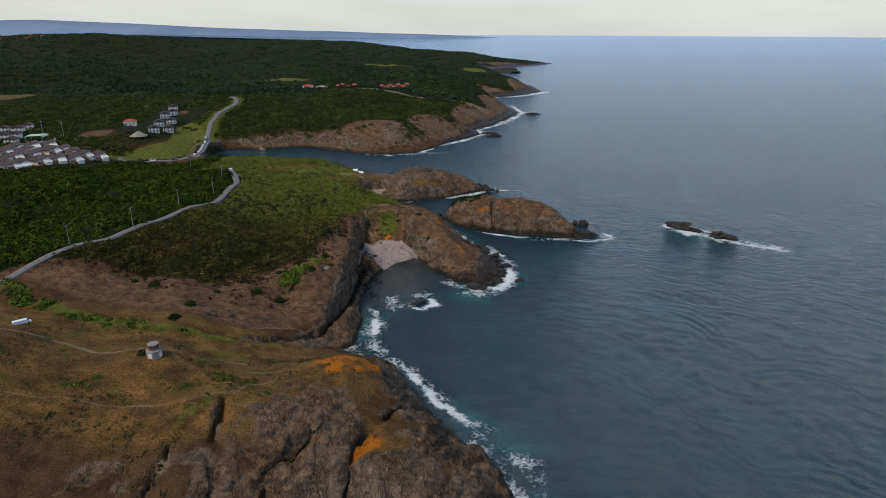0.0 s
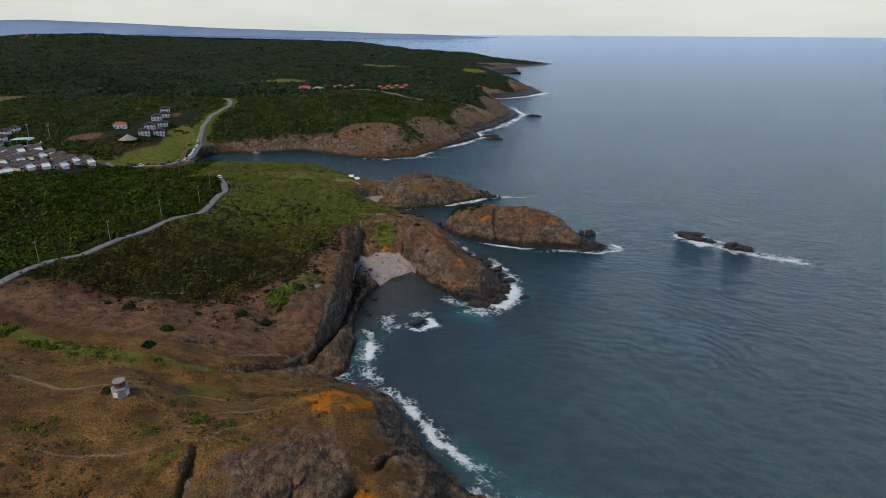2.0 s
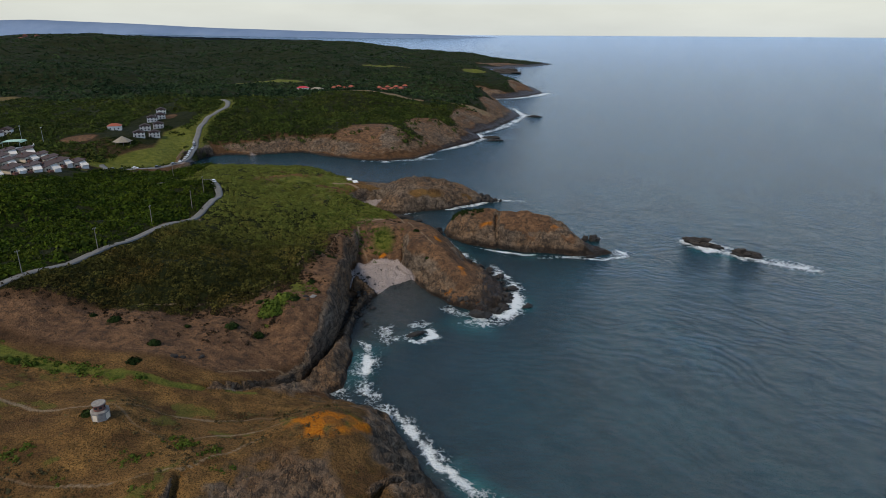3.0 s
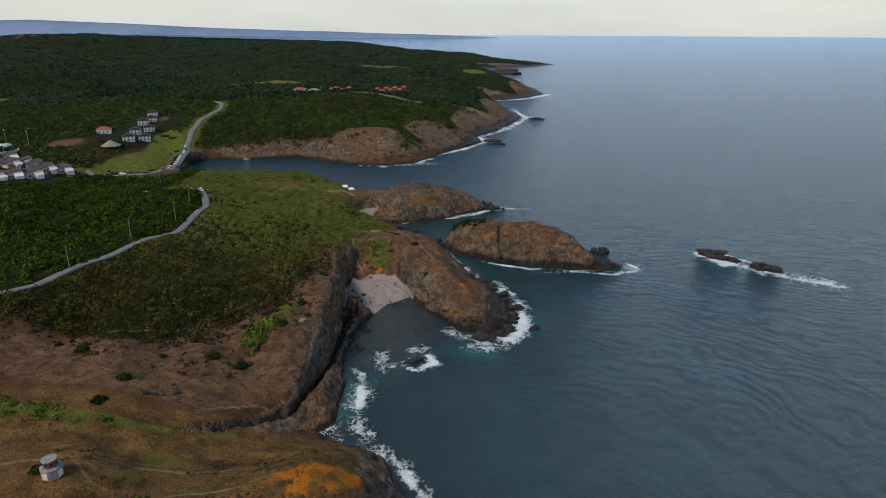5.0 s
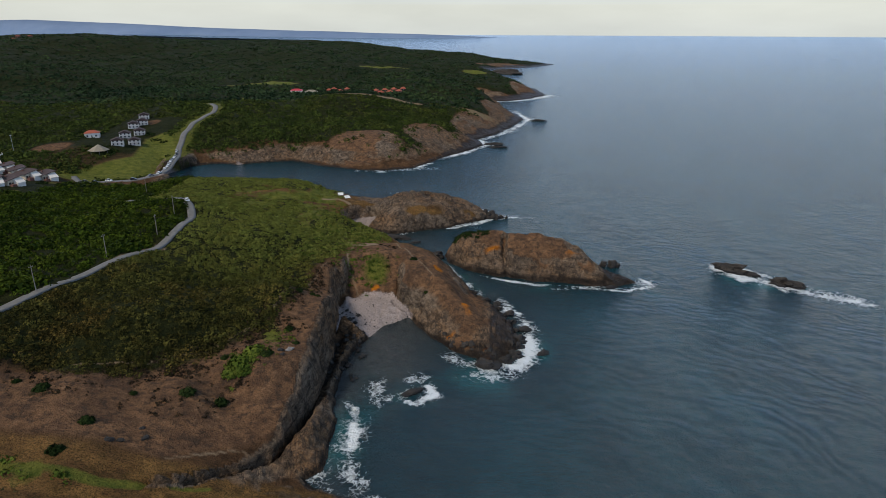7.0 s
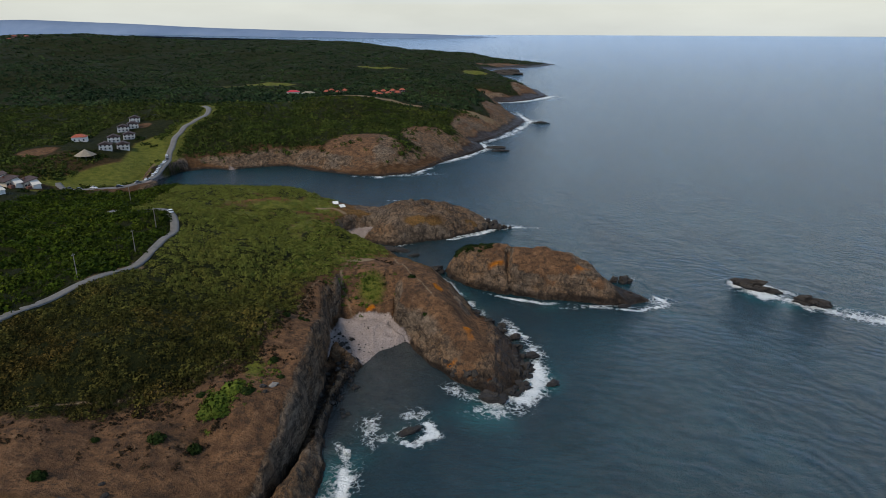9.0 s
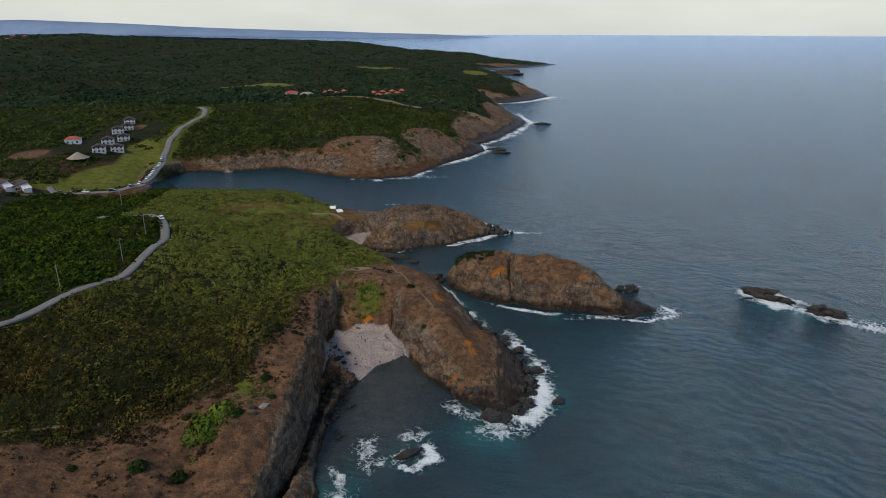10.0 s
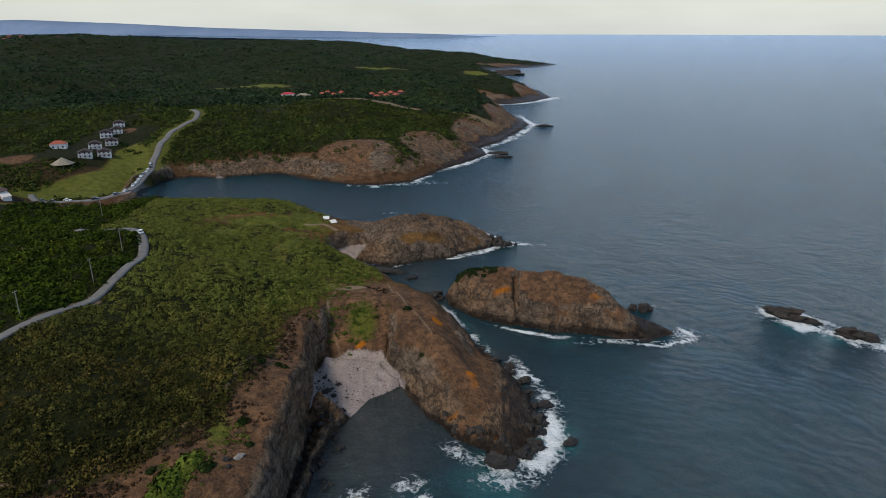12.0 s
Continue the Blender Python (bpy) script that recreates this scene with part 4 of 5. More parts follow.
def keep_green(x, y, d):
    knolls = np.zeros(np.shape(x))
    for cx, cy, rx, ry in ((-55, 142, 5, 2), (-47, 137, 2, 4), (-57, 122, 2.5, 5), (-87, 135, 5, 3), (-43, 131, 2, 2.5), (-62, 134, 4, 2), (-72, 128, 4, 2)):
        knolls = np.maximum(knolls, blot(x, y, cx, cy, rx, ry) * smooth(fbm(x, y, 5, 3, 169), -0.2, 0.3))
    return np.clip(knolls + blot(x, y, -27, 304, 6, 7) + 1.4 * blot(x, y, -55, 221, 4.5, 6, -30) + 0.7 * blot(x, y, -47, 232, 2, 5) + 0.4 * patch(x, y, [(-60, 300), (-36, 300), (-28, 345), (-60, 400)], 6), 0, 1) * (d > 5)


scatter("tussocks", "dry brown heath tussocks on bare soil", "tussocks", (-150, 195, -20, 345), keep_edge, 24000, (0.3, 0.85), 12, 0.4, M_HEATH, 0.7)
scatter("tussocks", "dry golden and olive grass tussocks", "tussocks", (-135, 98, -6, 176), keep_grass, 9000, (0.2, 0.7), 12, 0.4, M_TUFT, 0.6)
scatter("bramble", "bright green bramble in a shallow valley", "bramble", (-150, 155, -45, 205), keep_valley, 3600, (0.5, 2.0), 30, 0.26, M_LUSH, 0.7)
scatter("bramble", "fresh green bushes on a slope above a cove", "bramble", (-95, 112, -15, 400), keep_green, 24000, (0.4, 1.1), 26, 0.28, M_LUSH, 0.7)


def keep_yard(x, y, d):
    w = np.zeros(np.shape(x))
    for cx, cy, r in ((-258, 545, 13), (-292, 575, 12), (-300, 600, 18), (-235, 590, 9), (-245, 600, 6), (-330, 505, 26), (-225, 448, 16), (-285, 398, 30), (-262, 426, 6), (-283, 458, 6), (-243, 446, 8), (-300, 440, 6), (-262, 500, 12), (-252, 604, 7)):
        w = np.maximum(w, blot(x, y, cx, cy, r, r * 0.6))
    return smooth(w, 0.3, 0.6)


scatter("thicket", "dark green garden thicket between houses", "thicket", (-380, 390, -205, 640), keep_yard, 5500, (1.2, 2.8), 26, 0.26, M_BUSH, 0.9)


def shrub(x, y, r, label="round dark green shrub on bare soil", material=M_BUSH, flat=0.75):
    n = int(220 + 60 * r)
    lumps = np.array([[0, 0, 1], [0.35, 0.25, 0.7], [-0.4, -0.2, 0.65], [0.1, -0.45, 0.6]]) * r
    made = leaf_dome(lumps[:, 0], lumps[:, 1], 0 * lumps[:, 0], lumps[:, 2], n // 2, 0.2, flat)
    ob = leaves("shrub", made, material)
    ob.matrix_basis = pose(x, y, top(x, y) - 0.15 * r)
    return tagged(ob, label, "shrub", "shrubs on the bare slope")


for sx, sy, sr in ((-97, 198, 1.7), (-82, 189, 1.6), (-65, 204.5, 1.8), (-57.5, 205.5, 1.7), (-82, 177, 1.7), (-49, 221, 1.5), (-47, 239, 1.2), (-43.5, 231, 1.0), (-61, 222, 1.1),
                   (-49, 262, 1.3), (-45, 264, 1.0), (-43, 263, 1.0), (-12, 305, 1.3), (-6, 283, 1.2), (-105, 201, 1.0), (-78, 203, 0.9)):
    shrub(sx, sy, sr * 1.15)
for sx, sy, sr in ((-55.5, 219, 3.6), (-53, 222.5, 3.0), (-57.5, 216, 2.6), (-54, 216, 2.5)):
    shrub(sx, sy, sr, "spreading fresh green shrub at a cliff top", M_LUSH, 0.6)


# ---- rocks ----
def stone(name, x, y, z, size, turn=0.0, seed=0, label="", category="rock", group="", detail=3, blocky=0.5, material=None):
    """A broken, layered rock with its waterline at z."""
    bm = bmesh.new()
    bmesh.ops.create_icosphere(bm, subdivisions=detail, radius=1.0)
    for v in bm.verts:
        p = v.co.copy()
        q = p * 1.3 + Vector((seed * 3.7, seed * 1.9, seed * 0.7))
        cell = noise.cell_vector(p * 2.1 + Vector((seed, 0, 0)))
        k = 1 + 0.42 * noise.fractal(q, 0.8, 2.1, 4) + blocky * 0.28 * (cell.x - 0.5)
        v.co = p * k
        v.co.z += 0.10 * math.sin(9 * p.z + 3 * noise.noise(q))
    bmesh.ops.transform(bm, matrix=Matrix.Diagonal((*size, 1)), verts=bm.verts)
    ob = part(name, bm, material or M_ROCK)
    ob.matrix_basis = pose(x, y, z, 0, 0, turn)
    return tagged(ob, label, category, group)


stone("sea_rock", 129, 327, 0.2, (7.8, 2.8, 2.6), -35, 1, "black jagged rock awash in surf", detail=5, blocky=2.2)
stone("sea_rock", 134, 322.5, 0.0, (3.0, 1.6, 1.3), -30, 12, "low black rock awash in surf", detail=4)
stone("sea_rock", 144, 311, 0.2, (5.6, 3.0, 2.3), -30, 2, "black jagged rock awash in surf", detail=5, blocky=2.2)
stone("sea_rock", 77, 333, 0.3, (2.6, 2.2, 2.4), 10, 3, "rounded black rock beside an islet", detail=4)
stone("sea_rock", 72.5, 334, 0.3, (2.0, 1.6, 2.0), 40, 4, "small black rock beside an islet", detail=3)
stone("sea_rock", 70, 308, 0.1, (2.6, 1.1, 0.9), 5, 5, "flat black rock below an islet", detail=3)
stone("sea_rock", -9, 227, 0.1, (3.2, 1.5, 1.0), 25, 6, "low dark rock with surf round it", detail=4)
stone("sea_rock", 14.5, 243.5, 0.2, (4.2, 3.0, 1.3), -20, 7, "flat olive rock slab at a headland foot", detail=4)
stone("sea_rock", -3, 344, 0.4, (3.6, 2.4, 2.6), 20, 8, "brown broken rock in a channel", detail=4)
stone("sea_rock", -7, 349, 0.1, (2.0, 1.2, 0.9), 50, 9, "small brown rock in a channel", detail=3)
stone("sea_rock", 25, 281, 0.2, (1.7, 1.3, 1.5), 0, 10, "black boulder in surf", detail=3)
stone("sea_rock", 29, 268, 0.2, (2.2, 1.7, 1.3), 0, 11, "black boulder in surf", detail=3)
stone("sea_rock", 33, 251, 0.0, (2.3, 1.5, 1.1), 30, 13, "black boulder in surf", detail=3)
stone("sea_rock", 21, 290, 0.1, (1.5, 1.2, 1.4), 0, 14, "black boulder in surf", detail=3)
stone("sea_rock", -24, 374, 0.2, (7.0, 2.6, 1.3), -15, 15, "low dark reef across an inlet", detail=4)
stone("sea_rock", -14, 366, 0.1, (2.6, 1.2, 0.8), 10, 16, "small dark rock in an inlet", detail=3)
stone("sea_rock", 48, 655, 0.2, (9, 3.0, 1.8), -10, 17, "black reef off a headland", detail=4)
stone("sea_rock", 50, 640, 0.1, (8, 2.4, 1.4), 0, 18, "low black reef off a headland", detail=4)
stone("sea_rock", 112, 820, 0.1, (9, 3.0, 1.8), 0, 19, "black reef off a headland", detail=4)
stone("rocky_islet", 158, 1680, 0.0, (44, 22, 11), -30, 20, "far dark rocky islet off the coast", "islet", detail=4)

for i, (bx, by, s) in enumerate(((27, 411, 3.0), (30, 409, 2.2), (24, 414, 3.2), (22, 409, 2.4), (33, 411, 1.5), (28, 415, 2.4), (19, 417, 2.6), (36, 410, 1.2), (17, 405, 1.6))):
    stone("sea_rock", bx, by, 0.35 * s, (s, s * 0.75, s * 0.85), 37 * i, 140 + i, "black rounded block at the tip of a rocky point", detail=3, blocky=1.6)
for i, (bx, by, s) in enumerate(((23.5, 250, 2.4), (25.5, 256, 2.0), (26, 262, 2.6), (25.5, 268, 1.9), (24.5, 274, 2.4), (22.5, 280, 1.8), (20, 286, 2.0), (16.5, 293, 1.6), (12.5, 302, 1.7), (8, 311, 1.5), (20, 246, 2.2), (27.5, 259, 1.3), (22, 256, 1.9), (22.5, 264, 1.7))):
    stone("sea_rock", bx, by, max(top(bx, by), 0.0) - 0.1 * s, (s, s * 0.8, s * 0.6), 53 * i, 160 + i, "black wet ledge block below a headland", detail=3, blocky=2.6)

for i in range(80):
    bx, by = float(rng.uniform(-36, -26)), float(rng.uniform(232, 282))
    if by > 268 and bx > -31:
        continue
    s = float(rng.uniform(0.35, 1.15))
    stone("boulder", bx, by, max(top(bx, by), 0.0) + 0.15 * s, (s, s * float(rng.uniform(0.6, 1.0)), s * 0.6), float(rng.uniform(0, 180)), 30 + i, "dark brown boulder at the edge of a beach", "boulder", "boulders in the cove", 2)
for i in range(30):
    t = float(rng.uniform(0, 1))
    bx, by = -8 + 33 * t + float(rng.normal(0, 1.0)), 270 - 22 * math.sin(t * 1.8) + float(rng.normal(0, 1.0))
    s = float(rng.uniform(0.5, 1.3))
    stone("boulder", bx, by, max(top(bx, by), 0.0) + 0.1 * s, (s, s * 0.8, s * 0.65), float(rng.uniform(0, 180)), 90 + i, "dark wet boulder below a headland", "boulder", "boulders below the headland", 2)
for bx, by, s in ((-74, 183, 1.2), (-72, 184, 0.9), (-70, 190, 0.8), (-68, 187, 1.1), (-46, 224, 1.0), (-44, 226, 1.3), (-45, 222, 0.8)):
    stone("boulder", bx, by, top(bx, by) + 0.1, (s, s * 0.6, s * 0.5), bx * 7, int(-bx), "pale grey-brown stone lying on bare soil", "boulder", "stones on the bare slope", 2, material=M_CONCRETE if s > 1.25 else M_ROCK)


def build_islet():
    """The long rock island: it tilts up to its seaward back and ends in a low black tongue."""
    rim = [(0, 346), (3, 337), (10, 328), (18, 323), (28, 319), (39, 315.5), (53, 313), (62, 310), (72, 309.5), (82, 314),
           (77, 322), (69, 331), (58, 340), (42, 347), (24, 352), (8, 352)]
    xs, ys = np.arange(-4, 88, 0.62), np.arange(302, 360, 0.62)
    gx, gy = np.meshgrid(xs, ys, indexing="ij")
    x, y = gx.ravel(), gy.ravel()
    wx, wy = x + 1.4 * fbm(x, y, 8, 3, 201), y + 1.4 * fbm(x, y, 8, 3, 202)
    d, _ = line_distance(wx, wy, rim + [rim[0]])
    d = np.where(inside(wx, wy, rim), d, -d)
    front = np.interp(x, [0, 10, 28, 53, 72, 82], [341, 328, 319, 313, 309.5, 313])
    level = 7.2 + 0.26 * np.clip(y - front, 0, 30) + 0.8 * fbm(x, y, 16, 3, 203)
    level = level * (1 - 0.83 * smooth(x, 58, 72)) + 1.2 * blot(x, y, 46, 330, 14, 9) - 1.0 * blot(x, y, 26, 324, 3, 9)
    cleft, _ = line_distance(x + fbm(x, y, 5, 2, 205), y, [(27, 318), (26.5, 330), (28, 340)])
    h = 0.6 * smooth(d, 0, 1) + (level - 0.6) * (1 - np.exp(-(np.maximum(d, 0) / 3.6) ** 1.35))
    h = h - 2.2 * smooth(cleft, 1.8, 0.2) * (d > 0)
    h = h + smooth(d, 0, 3) * (ridged(x * 0.8 + y * 0.4, y * 0.6, 11, 4, 207) * 1.8 + ridged(x, y, 4.2, 4, 209) * 1.0)
    z = np.where(d > 0, h, np.maximum(-3, d * 0.9))
    m, n = gx.shape
    gz = z.reshape(m, n)
    sx, sy = np.gradient(gz, 0.62)
    steep = np.hypot(sx, sy).ravel()
    i = np.arange(m * n).reshape(m, n)
    f = np.stack([i[:-1, :-1], i[1:, :-1], i[1:, 1:], i[:-1, 1:]], -1).reshape(-1, 4)
    f = f[(d.reshape(m, n)[:-1, :-1].ravel() > -3)]
    ob = put_mesh("rocky_islet", np.stack([x, y, z], 1), f, M_GROUND)
    zero = np.zeros_like(x)
    rock = np.clip(smooth(steep, 0.8, 1.5) + smooth(x, 60, 68) + 0.9 * smooth(fbm(x, y, 12, 4, 211), -0.08, 0.2), 0, 1)
    lich = np.clip(0.8 * blot(x, y, 22, 330, 5, 2.5, 20) + 0.55 * blot(x, y, 56, 322, 5, 3) + 0.2 * smooth(fbm(x, y, 7, 3, 213), 0.3, 0.6), 0, 0.7)
    wet = np.maximum(smooth(z + 0.8 * fbm(x, y, 6, 3, 215), 3.4, 1.2), 0.9 * smooth(x, 62, 70) * smooth(z, 6, 3))
    paint(ob, "cover_a", zero, zero, np.ones_like(x))
    paint(ob, "cover_b", zero, lich, zero)
    paint(ob, "cover_c", rock, zero, wet)
    return tagged(ob, "long brown rocky islet with steep sides", "islet"), lambda px, py: float(gz[int((px + 4) / 0.62), int((py - 302) / 0.62)])


islet, islet_top = build_islet()


def build_mat():
    n = 60
    a = rng.uniform(0, 2 * math.pi, n)
    q = np.sqrt(rng.random(n))
    x, y = 14 + 9 * q * np.cos(a), 344 + 3.6 * q * np.sin(a) - 0.12 * (9 * q * np.cos(a))
    z = np.array([islet_top(float(u), float(w)) for u, w in zip(x, y)])
    made = leaf_dome(x, y, z - 0.2, rng.uniform(0.8, 1.5, n), 60, 0.26, 0.7)
    return tagged(leaves("shrub_mat", made, M_BUSH), "dark green shrubs matted on an islet top", "shrubs")


build_mat()


def pebbles():
    """Loose stones over the sand of the cove."""
    n = 900
    x, y = rng.uniform(-39, -12, n), rng.uniform(258, 297, n)
    d = coast_depth(x, y)
    ok = (patch(x, y, BEACH, 2) > 0.4) & (rng.random(n) < 0.25 + 0.75 * smooth(fbm(x, y, 7, 3, 221), 0.0, 0.4))
    x, y, d = x[ok], y[ok], d[ok]
    z = np.maximum(height(x, y, d), 0.05)
    r = 0.10 + 0.4 * rng.random(len(x)) ** 3
    base = np.array([(1, 0, 0), (0, 1, 0), (-1, 0, 0), (0, -1, 0), (0, 0, 0.75), (0, 0, -0.5)], float)
    tri = np.array([(0, 1, 4), (1, 2, 4), (2, 3, 4), (3, 0, 4), (1, 0, 5), (2, 1, 5), (3, 2, 5), (0, 3, 5)])
    v = base[None] * r[:, None, None] * rng.uniform(0.6, 1.3, (len(x), 6, 3)) + np.stack([x, y, z], 1)[:, None]
    f = tri[None] + 6 * np.arange(len(x))[:, None, None]
    return tagged(put_mesh("pebbles", v.reshape(-1, 3), f.reshape(-1, 3), M_ROCK), "dark stones strewn over pale sand", "pebbles", kind="stuff")


pebbles()


# ---- the lookout hut ----
def build_hut(x, y):
    z = top(x, y) - 0.3
    hut = tagged(empty("lookout_hut", x, y, z, 12), "small round concrete and red brick lookout hut", "hut")
    bm = bmesh.new()
    tube(bm, 0, 0, 0, 2.5, 2.35, 2.6, 8)
    bmesh.ops.bevel(bm, geom=list(bm.edges), offset=0.08, segments=1, affect="EDGES")
    base = part("base", bm, M_CONCRETE, hut, "pale octagonal concrete base")
    for i in range(8):
        a = radians(22.5 + 45 * i)
        if i in (2, 3):
            continue
        bm = bmesh.new()
        box(bm, 0, 0, 0.35, 1.35, 0.12, 1.7, 0, 0.03)
        bmesh.ops.transform(bm, matrix=pose(2.27 * math.cos(a), 2.27 * math.sin(a), 0, 0, 0, math.degrees(a) + 90), verts=bm.verts)
        part("panel", bm, M_CREAM if i % 2 else M_CONCRETE, base)
    bm = bmesh.new()
    tube(bm, 0, 0, 2.6, 2.55, 2.2, 0.22, 8)
    part("ledge", bm, M_CONCRETE, hut)
    bm = bmesh.new()
    tube(bm, 0, 0, 2.82, 1.55, 1.5, 1.7, 14)
    drum = part("drum", bm, M_BRICK, hut, "red brick drum")
    for i in range(5):
        a = radians(200 + 50 * i)
        bm = bmesh.new()
        box(bm, 1.5 * math.cos(a), 1.5 * math.sin(a), 3.5, 0.7, 0.16, 0.5, math.degrees(a) + 90)
        part("opening", bm, M_GLASS, drum)
    bm = bmesh.new()
    tube(bm, 0, 0, 4.52, 1.85, 1.8, 0.26, 14)
    bmesh.ops.bevel(bm, geom=[e for e in bm.edges], offset=0.05, segments=1, affect="EDGES")
    part("roof", bm, M_CONCRETE, hut, "flat pale concrete roof")
    return hut


build_hut(-73.5, 145).scale = (0.78, 0.78, 0.82)
shrub(-77, 146.2, 1.5, "dark shrub growing beside a lookout hut")


# ---- power poles along the lane ----
def build_pole():
    thing = tagged(empty("power_pole", 0, 0, 0), "weathered grey power pole beside a lane", "pole", "power poles along the lane")
    part("shaft", tube(bmesh.new(), 0, 0, -0.5, 0.17, 0.11, 8.8, 8), M_WOOD, thing)
    part("crossarm", box(bmesh.new(), 0, 0, 7.7, 1.5, 0.12, 0.12), M_WOOD, thing)
    for u in (-0.65, 0.0, 0.65):
        part("insulator", tube(bmesh.new(), u, 0, 7.82, 0.06, 0.04, 0.22, 6), M_STEEL, thing)
    return thing


first_pole = build_pole()
POLES = [(-133.4, 215.0), (-123.1, 241.4), (-116.3, 270.6), (-110.7, 298.1), (-117.4, 330.9), (-162.2, 402.2)]
done = []
for px, py in POLES:
    if any(math.hypot(px - qx, py - qy) < 12 for qx, qy in done):
        continue
    done.append((px, py))
    m = pose(px, py, top(px, py), 0, 0, 60 + 5 * len(done))
    if len(done) == 1:
        first_pole.matrix_basis = m
    else:
        copy_thing(first_pole, m)


# ---- cars ----
def build_car(material, label, length=4.3, tall=1.45, van=False):
    car = tagged(empty("parked_car" if not van else "parked_van", 0, 0, 0), label, "van" if van else "car")
    hl = length / 2
    if van:
        side = [(-hl, 0.35), (hl, 0.35), (hl, 0.95), (hl - 0.5, 1.1), (hl - 1.2, tall), (-hl, tall)]
    else:
        side = [(-hl, 0.35), (hl, 0.35), (hl, 0.75), (hl - 1.15, 0.92), (-hl + 0.15, 0.95)]
    bm = prism(bmesh.new(), side, -0.86, 0.86)
    bmesh.ops.bevel(bm, geom=list(bm.edges), offset=0.06, segments=1, affect="EDGES")
    part("body", bm, material, car)
    if not van:
        bm = prism(bmesh.new(), [(-hl + 0.3, 0.93), (hl - 1.2, 0.91), (hl - 1.9, tall - 0.06), (-hl + 0.8, tall - 0.06)], -0.76, 0.76)
        part("windows", bm, M_GLASS, car)
        bm = prism(bmesh.new(), [(-hl + 0.7, tall - 0.06), (hl - 1.85, tall - 0.06), (hl - 2.0, tall), (-hl + 0.9, tall)], -0.74, 0.74)
        part("roof", bm, material, car)
    else:
        bm = prism(bmesh.new(), [(hl - 0.56, 1.12), (hl - 1.15, tall - 0.1), (hl - 1.1, tall - 0.12), (hl - 0.5, 1.10)], -0.7, 0.7)
        part("windscreen", bm, M_GLASS, car)
    for u in (-hl + 0.8, hl - 0.8):
        for w in (-0.8, 0.8):
            bm = tube(bmesh.new(), 0, 0, -0.1, 0.33, 0.33, 0.2, 12)
            bmesh.ops.transform(bm, matrix=pose(u, w, 0.33, 90, 0, 0), verts=bm.verts)
            part("wheel", bm, M_TYRE, car)
    return car


cars = [build_car(PAINTS[0], "white car parked at a roadside"), build_car(PAINTS[1], "grey car parked at a roadside"), build_car(PAINTS[2], "dark car parked at a roadside")]


def lane_top(x, y):
    return float(lane_level(np.array([x]), np.array([y]))[0]) + 0.24


PARKED = [(-118.6, 348.5, 128, 0), (-193, 498, 100, 0), (-194, 505, 100, 0), (-196, 512, 105, 0), (-198, 520, 107, 0), (-200, 528, 107, 1), (-203, 539, 107, 0), (-206, 548, 107, 0),
          (-209, 559, 107, 2), (-190, 482, 85, 0), (-192, 474, 60, 1), (-199, 464, 25, 2), (-215, 464, -10, 0), (-226, 468, -25, 2), (-236, 474, -30, 2), (-212, 566, 107, 0)]
for i, (px, py, turn, kind_) in enumerate(PARKED):
    m = pose(px, py, lane_top(px, py), 0, 0, turn)
    if i == 0:
        cars[0].matrix_basis = m
    elif i == 5:
        cars[1].matrix_basis = m
    elif i == 8:
        cars[2].matrix_basis = m
    else:
        copy_thing(cars[kind_], m)
for c in cars:
    tagged(c, group="cars parked along the road")
van = build_car(PAINTS[0], "white van parked on dry grass beside bushes", 5.4, 2.0, True)
van.matrix_basis = pose(-120, 164.5, top(-120, 164.5), 0, 0, 40) @ Matrix.Diagonal((0.85, 0.8, 0.65, 1))


# ---- houses ----
def windows(parent, xs, z, y, w, h, depth=0.12):
    for u in xs:
        pane = part("window", box(bmesh.new(), u, y, z, w, depth, h), M_GLASS, parent)
        part("sill", box(bmesh.new(), u, y, z - 0.12, w + 0.2, depth + 0.12, 0.1), M_WHITE, pane)


def holiday_house(label):
    """A stepped holiday house: a tiled main block, a pale wing under a long slope, a brick yard wall."""
    house = tagged(empty("holiday_house", 0, 0, 0), label, "house", "holiday houses on the slope")
    body = prism(bmesh.new(), [(-4.2, -2), (2.4, -2), (2.4, 4.8), (-4.2, 3.4)], -4.0, 4.0)
    wall = part("wall", body, M_CREAM, house)
    windows(wall, (-3.3,), 1.0, -4.02, 1.0, 1.3)
    part("door", box(bmesh.new(), -2.1, -4.03, 0, 0.9, 0.12, 2.05), M_BRICK, wall)
    part("roof", prism(bmesh.new(), [(-5.2, 3.2), (3.0, 4.95), (3.0, 5.2), (-5.2, 3.45)], -4.7, 4.7), M_SLATE, house, "grey-brown tiled roof")
    bm = prism(bmesh.new(), [(0.0, -2), (3.0, -2), (3.0, 2.0), (0.0, 3.7)], -1.4, 2.4)
    bmesh.ops.transform(bm, matrix=pose(0, -4, 0, 0, 0, -90), verts=bm.verts)
    part("wing", bm, M_WHITE, house, "white rendered wing")
    bm = prism(bmesh.new(), [(0.0, 3.72), (3.4, 1.8), (3.4, 1.96), (0.0, 3.9)], -1.6, 2.6)
    bmesh.ops.transform(bm, matrix=pose(0, -4, 0, 0, 0, -90), verts=bm.verts)
    part("wing_roof", bm, M_WHITE, house)
    part("yard_wall", box(bmesh.new(), -3.2, -6.2, -1.5, 2.2, 2.0, 3.0), M_BRICK, house, "red brick yard wall")
    part("chimney", box(bmesh.new(), -1.2, 1.5, 3.9, 0.6, 0.6, 1.3), M_BRICK, house)
    return house


